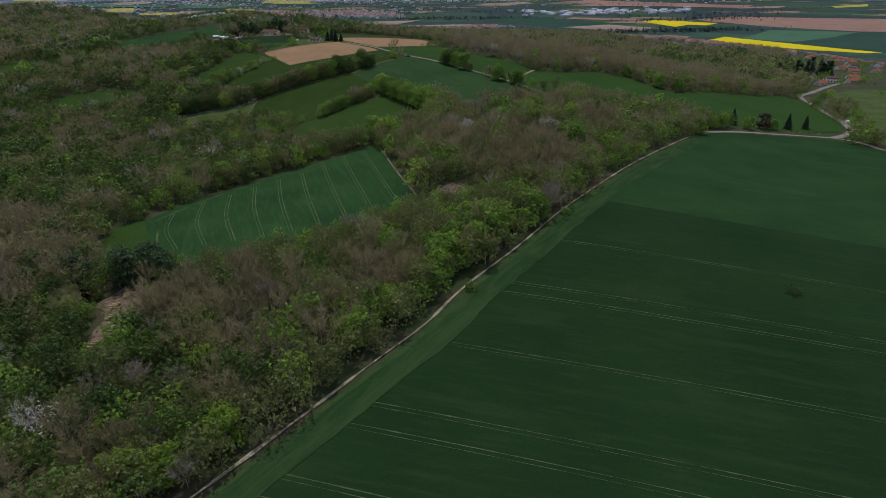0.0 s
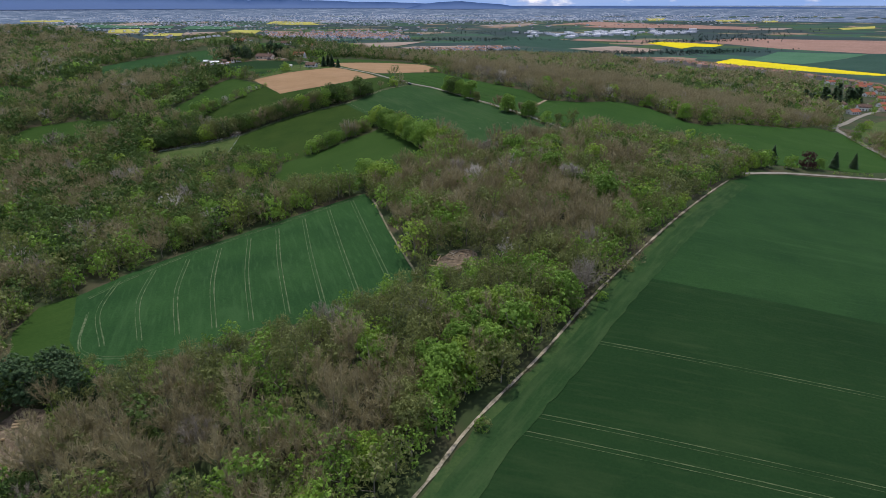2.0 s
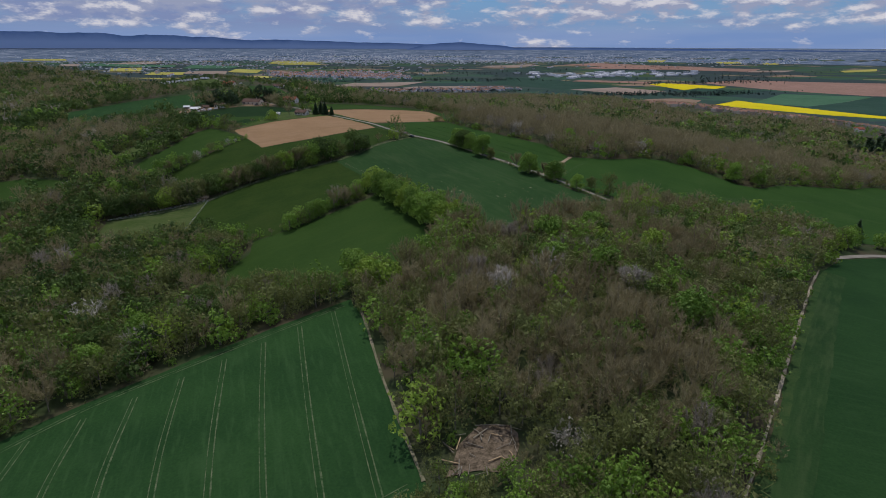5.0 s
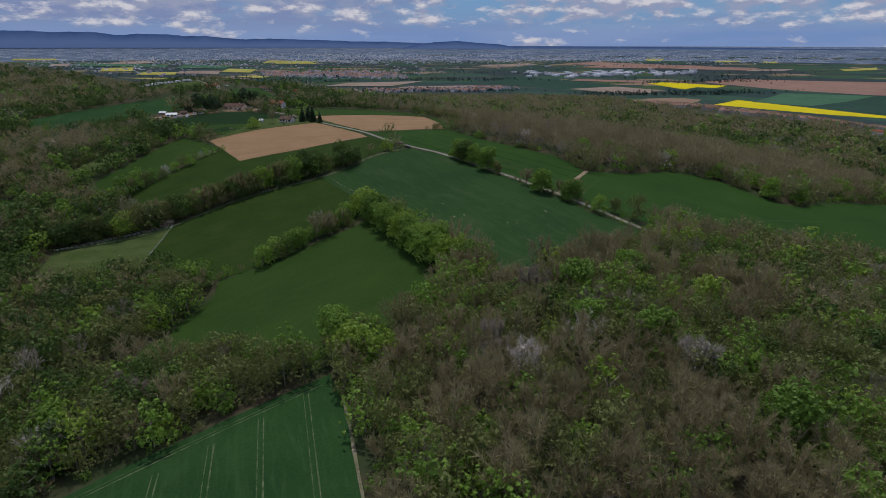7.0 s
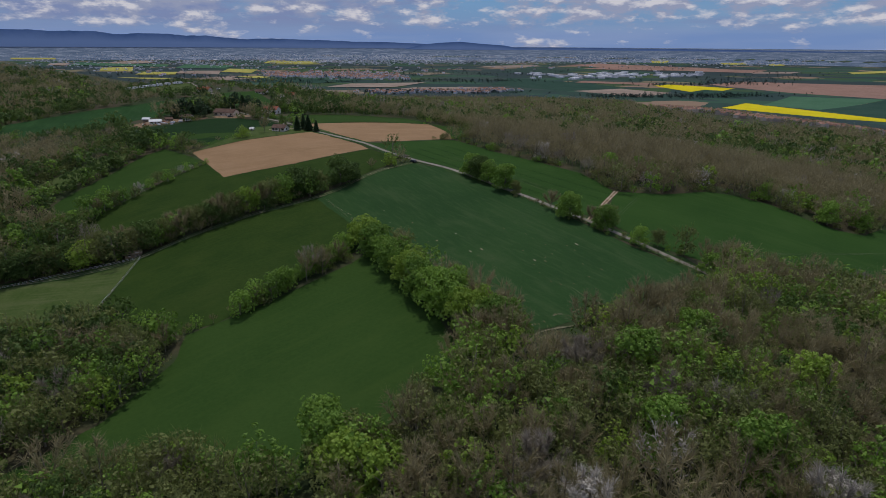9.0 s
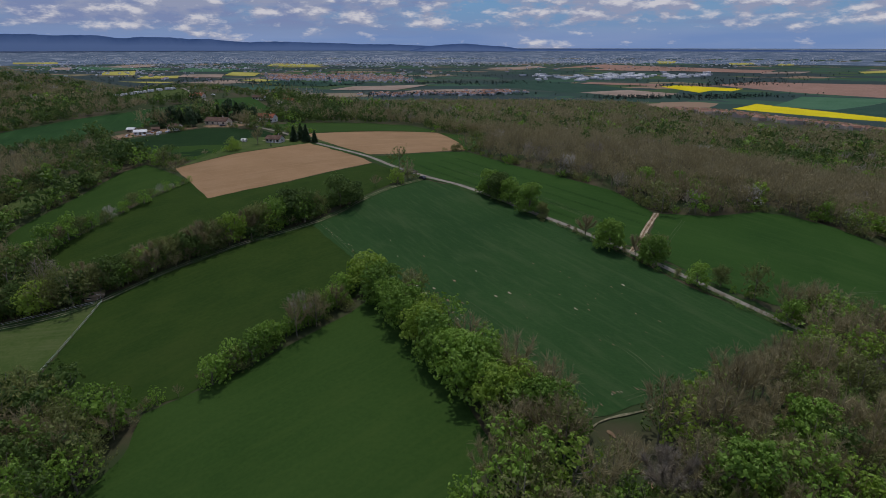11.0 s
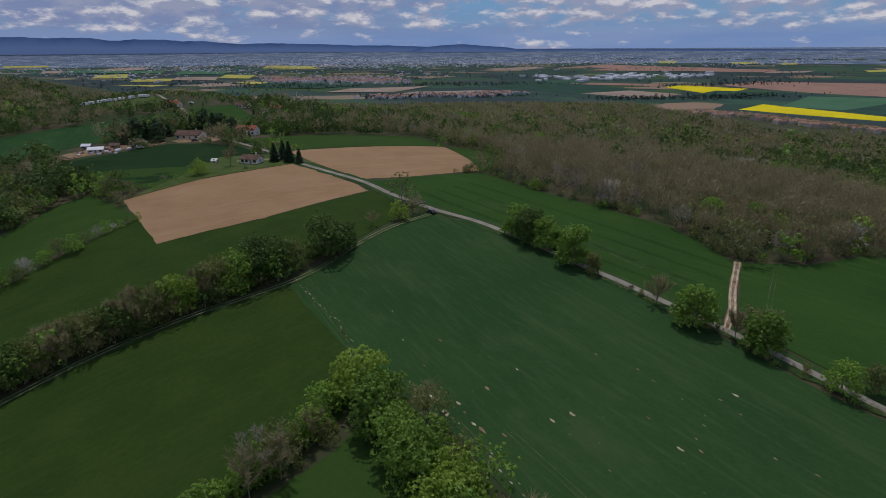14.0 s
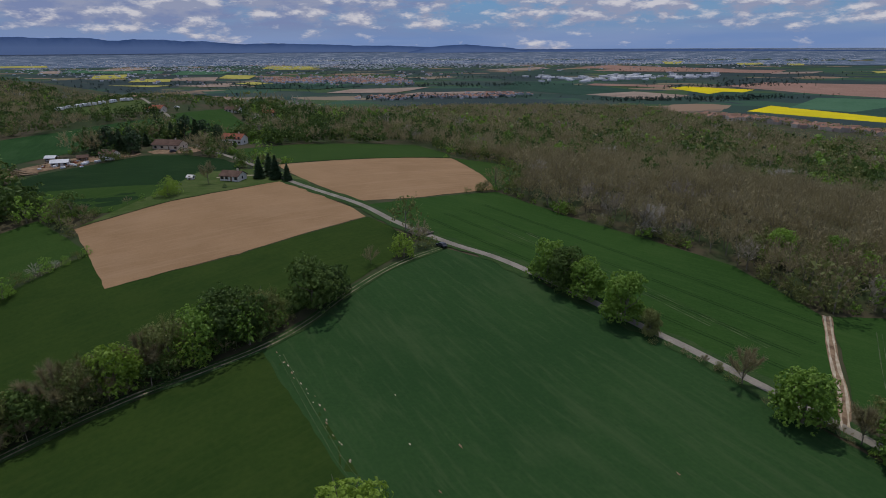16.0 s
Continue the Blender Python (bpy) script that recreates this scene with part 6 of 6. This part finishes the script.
def town(name, spots, n, size, tall, label, seed, wall, roof, flat=False):
    """Many small buildings as one joined mesh."""
    rr = np.random.default_rng(seed)
    V, M, T = [], [], []
    for i in range(n):
        cx, cy, sx, sy = spots[rr.integers(len(spots))]
        x, y = cx + rr.normal() * sx, cy + rr.normal() * sy
        s = far_scale(x, y)
        w, d, h = rr.uniform(*size) * s, rr.uniform(*size) * s * 0.8, rr.uniform(*tall) * s
        z = landf(x, y)
        a = rr.uniform(0, math.pi)
        ca, sa = math.cos(a), math.sin(a)
        k = 0.0 if flat else 0.45
        low = [(-w / 2, -d / 2), (w / 2, -d / 2), (w / 2, d / 2), (-w / 2, d / 2)]
        P = lambda u, v, q: (x + u * ca - v * sa, y + u * sa + v * ca, z + q)
        B = [P(u, v, -2) for u, v in low]
        Tt = [P(u, v, h) for u, v in low]
        R = [P(-w / 2, 0, h * (1 + k)), P(w / 2, 0, h * (1 + k))]
        q = [(B[0], B[1], Tt[1], Tt[0]), (B[1], B[2], Tt[2], Tt[1]), (B[2], B[3], Tt[3], Tt[2]), (B[3], B[0], Tt[0], Tt[3])]
        m = [0] * 4
        if flat:
            q += [(Tt[0], Tt[1], Tt[2], Tt[3])]; m += [1]
        else:
            q += [(Tt[0], Tt[1], R[1], R[0]), (Tt[2], Tt[3], R[0], R[1])]; m += [1, 1]
            q += [(Tt[1], Tt[2], R[1], R[1]), (Tt[3], Tt[0], R[0], R[0])]; m += [0, 0]
        for f in q:
            V += list(f)
        M += m
        T += [rr.uniform()] * (4 * len(q))
    me = quads_mesh(name, np.array(V), 0, [wall, roof], np.array(T), 4, np.array(M))
    return tagged(new(name, me), label, "town", kind="stuff")


town("far_town", [(-850, 3850, 110, 60), (-600, 3900, 130, 70), (-400, 3850, 70, 50), (-980, 3820, 60, 40)], 700, (14, 30), (7, 12), "red-roofed small town on the plain", 21, CITY, CITYROOF)
town("far_village", [(-300, 3200, 60, 30), (-60, 3260, 90, 30), (80, 3230, 70, 25), (220, 3330, 60, 25)], 230, (13, 26), (6, 10), "red-roofed village at the foot of the hill", 22, CITY, CITYROOF)
town("slope_village", VILLAGE_SPOTS, 360, (9, 15), (4.6, 7.0), "red-roofed village strung along the foot of the slope", 23, VILLAGE_WALL, CITYROOF)
town("factory_district", [(600, 3960, 80, 40), (850, 3850, 120, 40), (1100, 3930, 130, 40), (1320, 3850, 90, 40), (960, 3900, 100, 30)], 130, (20, 75), (7, 12), "white factory halls on the plain", 24, CITY, METAL, True)
town("distant_city", [(-1300, 4380, 350, 60), (-700, 4480, 350, 50), (-200, 4560, 300, 40), (300, 4540, 350, 50), (-900, 4430, 300, 40), (-2200, 3900, 300, 120), (1200, 4480, 400, 40), (-1700, 4150, 250, 60), (700, 4540, 300, 30)], 2700, (8, 34), (3, 9), "pale blocks of a distant city on the plain", 25, CITY, CITY, True)
town("distant_city", [(-2100, 4230, 200, 60), (-1500, 4480, 260, 50), (-900, 4640, 260, 40), (-300, 4740, 260, 40), (300, 4760, 260, 30), (900, 4660, 260, 40), (1500, 4440, 260, 50), (2100, 4180, 260, 60), (-600, 4690, 260, 40)], 1500, (10, 44), (4, 12), "white blocks of the far city below the mountains", 27, PAINT_WHITE, CITY, True)
town("plain_hamlets", [(-1600, 3700, 300, 120), (-200, 4150, 250, 80), (500, 4300, 300, 60), (1500, 4250, 300, 40), (-1200, 4100, 250, 70)], 90, (12, 40), (6, 10), "scattered pale buildings on the plain", 26, CITY, CITYROOF)


def far_trees(name, spots, n, label, seed, tall=11, kind="oak", faces=36):
    rr = np.random.default_rng(seed)
    t = [tree_arrays(rr, kind, 10, 2.6 if kind == "conifer" else 5.0, 0.3, faces, 2.6 if faces < 60 else 1.5)[0] for _ in range(4)]
    V, T = [], []
    for i in range(n):
        cx, cy, sx, sy = spots[rr.integers(len(spots))]
        x, y = cx + rr.normal() * sx, cy + rr.normal() * sy
        s = far_scale(x, y) * tall / 10 * rr.uniform(0.6, 1.3)
        v = t[rr.integers(4)]
        V.append(v * s + np.array([x, y, landf(x, y)]))
        T.append(np.full(len(v), rr.uniform()))
    me = quads_mesh(name, np.concatenate(V), 0, KINDS[kind], np.concatenate(T), 3)
    tagged(new(name, me), label, "trees", kind="stuff")


far_trees("village_trees", VILLAGE_SPOTS, 520, "green trees among the village houses", 31, 8, "budding")
far_trees("village_trees", [(500, 760, 70, 60), (590, 920, 70, 70), (640, 1040, 90, 70), (440, 690, 40, 30), (700, 1120, 120, 80)], 210, "green garden trees among the slope village", 34, 6.0, "oak", 90)
far_trees("village_trees", [(405, 706, 14, 8), (425, 728, 14, 8), (448, 742, 14, 8)], 26, "dark conifers beside the slope village", 35, 14, "conifer", 260)
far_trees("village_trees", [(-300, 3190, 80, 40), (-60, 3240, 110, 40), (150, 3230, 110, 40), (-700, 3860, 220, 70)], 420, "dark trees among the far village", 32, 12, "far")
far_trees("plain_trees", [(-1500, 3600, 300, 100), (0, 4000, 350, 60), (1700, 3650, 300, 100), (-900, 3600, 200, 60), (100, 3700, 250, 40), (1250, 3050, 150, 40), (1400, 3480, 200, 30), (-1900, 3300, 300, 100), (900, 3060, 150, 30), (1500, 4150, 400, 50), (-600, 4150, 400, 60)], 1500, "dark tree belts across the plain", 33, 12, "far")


# ---- the distance: hazy far plain and mountains, a backdrop ----
def backdrop_material(name, c1, c2, glow, foot=None, scale=1.4, lo=0.42, hi=0.60):
    m = bpy.data.materials.new(name)
    m.use_nodes = True
    nt = m.node_tree
    p = nt.nodes["Principled BSDF"]
    p.inputs["Roughness"].default_value = 1.0
    p.inputs["Specular IOR Level"].default_value = 0.0
    uv = nt.nodes.new("ShaderNodeUVMap"); uv.uv_map = "plan_km"
    nz = nt.nodes.new("ShaderNodeTexNoise"); nz.inputs["Scale"].default_value = scale; nz.inputs["Detail"].default_value = 9; nz.inputs["Roughness"].default_value = 0.75
    link(nt, uv.outputs[0], nz.inputs["Vector"])
    rp = nt.nodes.new("ShaderNodeValToRGB")
    rp.color_ramp.elements[0].color, rp.color_ramp.elements[1].color = (*c1, 1), (*c2, 1)
    rp.color_ramp.elements[0].position, rp.color_ramp.elements[1].position = lo, hi
    link(nt, nz.outputs["Fac"], rp.inputs[0])
    colour = rp.outputs[0]
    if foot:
        # haze painted in, paler towards the foot of the range
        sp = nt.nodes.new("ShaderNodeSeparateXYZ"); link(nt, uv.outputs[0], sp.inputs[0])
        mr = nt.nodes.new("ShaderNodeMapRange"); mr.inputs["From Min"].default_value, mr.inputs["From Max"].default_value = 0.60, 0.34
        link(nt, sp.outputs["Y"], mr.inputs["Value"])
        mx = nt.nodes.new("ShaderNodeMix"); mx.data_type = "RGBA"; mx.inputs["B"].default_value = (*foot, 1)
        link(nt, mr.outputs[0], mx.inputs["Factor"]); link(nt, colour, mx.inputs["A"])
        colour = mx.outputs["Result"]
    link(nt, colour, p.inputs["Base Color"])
    # the same colour glows, standing in for light scattered by haze
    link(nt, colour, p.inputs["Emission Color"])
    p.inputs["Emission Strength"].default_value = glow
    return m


# blue haze is painted into both backdrop colours
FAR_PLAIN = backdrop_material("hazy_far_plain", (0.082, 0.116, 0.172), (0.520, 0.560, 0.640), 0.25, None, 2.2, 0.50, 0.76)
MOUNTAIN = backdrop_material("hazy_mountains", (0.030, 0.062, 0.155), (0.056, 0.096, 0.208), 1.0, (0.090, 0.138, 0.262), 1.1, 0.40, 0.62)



def far_ring():
    az = np.linspace(-0.95, 0.95, 220)
    rs = np.linspace(4400, 4920, 40)
    A, R = np.meshgrid(az, rs)
    X, Y = R * np.sin(A), 190 + R * np.cos(A)
    Z = land(X, Y) + np.interp(R, [4400, 4560, 4720], [0.25, 0.25, 2.6])
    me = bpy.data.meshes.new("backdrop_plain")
    i = np.arange(A.size).reshape(A.shape)
    q = np.stack([i[:-1, :-1], i[1:, :-1], i[1:, 1:], i[:-1, 1:]], -1).reshape(-1, 4)
    me.from_pydata(np.stack([X, Y, Z], -1).reshape(-1, 3).tolist(), [], q.tolist())
    f = true_range(R) / 1000
    U = np.stack([f * np.sin(A), f * np.cos(A)], -1).reshape(-1, 2)
    uvl = me.uv_layers.new(name="plan_km")
    li = np.zeros(len(me.loops), np.int32)
    me.loops.foreach_get("vertex_index", li)
    uvl.data.foreach_set("uv", U[li].astype(np.float32).ravel())
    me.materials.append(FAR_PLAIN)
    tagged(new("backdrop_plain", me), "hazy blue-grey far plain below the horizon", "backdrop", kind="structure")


far_ring()


def ridge(name, crest, radius, label, seed, mat=MOUNTAIN):
    """A mountain range on the horizon; crest: azimuth in degrees and height in degrees over the level."""
    az = np.linspace(crest[0][0], crest[-1][0], 160)
    el = np.interp(az, [c[0] for c in crest], [c[1] for c in crest])
    el = el * np.where(el > 0, 0.76, 1.0) + 0.19 * np.array([noise.fractal(Vector((a * 0.30, seed, 0)), 0.9, 2.0, 6) for a in az]) * np.clip(el * 2, 0, 1)
    a = np.radians(az)
    v, uvs = [], []
    for k in range(4):
        top = 84 + np.tan(np.radians(el)) * radius
        z = 20 + (top - 20) * k / 3
        rr = radius + 3 * k
        v.append(np.stack([rr * np.sin(a), 190 + rr * np.cos(a), z], 1))
        uvs.append(np.stack([az * 0.4, np.full(len(az), k * 0.2)], 1))
    n = len(az)
    i = np.arange(4 * n).reshape(4, n)
    q = np.stack([i[:-1, :-1], i[:-1, 1:], i[1:, 1:], i[1:, :-1]], -1).reshape(-1, 4)
    me = bpy.data.meshes.new(name)
    me.from_pydata(np.concatenate(v).tolist(), [], q.tolist())
    uvl = me.uv_layers.new(name="plan_km")
    li = np.zeros(len(me.loops), np.int32)
    me.loops.foreach_get("vertex_index", li)
    uvl.data.foreach_set("uv", np.concatenate(uvs)[li].astype(np.float32).ravel())
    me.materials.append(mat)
    tagged(new(name, me), label, "backdrop", kind="structure")


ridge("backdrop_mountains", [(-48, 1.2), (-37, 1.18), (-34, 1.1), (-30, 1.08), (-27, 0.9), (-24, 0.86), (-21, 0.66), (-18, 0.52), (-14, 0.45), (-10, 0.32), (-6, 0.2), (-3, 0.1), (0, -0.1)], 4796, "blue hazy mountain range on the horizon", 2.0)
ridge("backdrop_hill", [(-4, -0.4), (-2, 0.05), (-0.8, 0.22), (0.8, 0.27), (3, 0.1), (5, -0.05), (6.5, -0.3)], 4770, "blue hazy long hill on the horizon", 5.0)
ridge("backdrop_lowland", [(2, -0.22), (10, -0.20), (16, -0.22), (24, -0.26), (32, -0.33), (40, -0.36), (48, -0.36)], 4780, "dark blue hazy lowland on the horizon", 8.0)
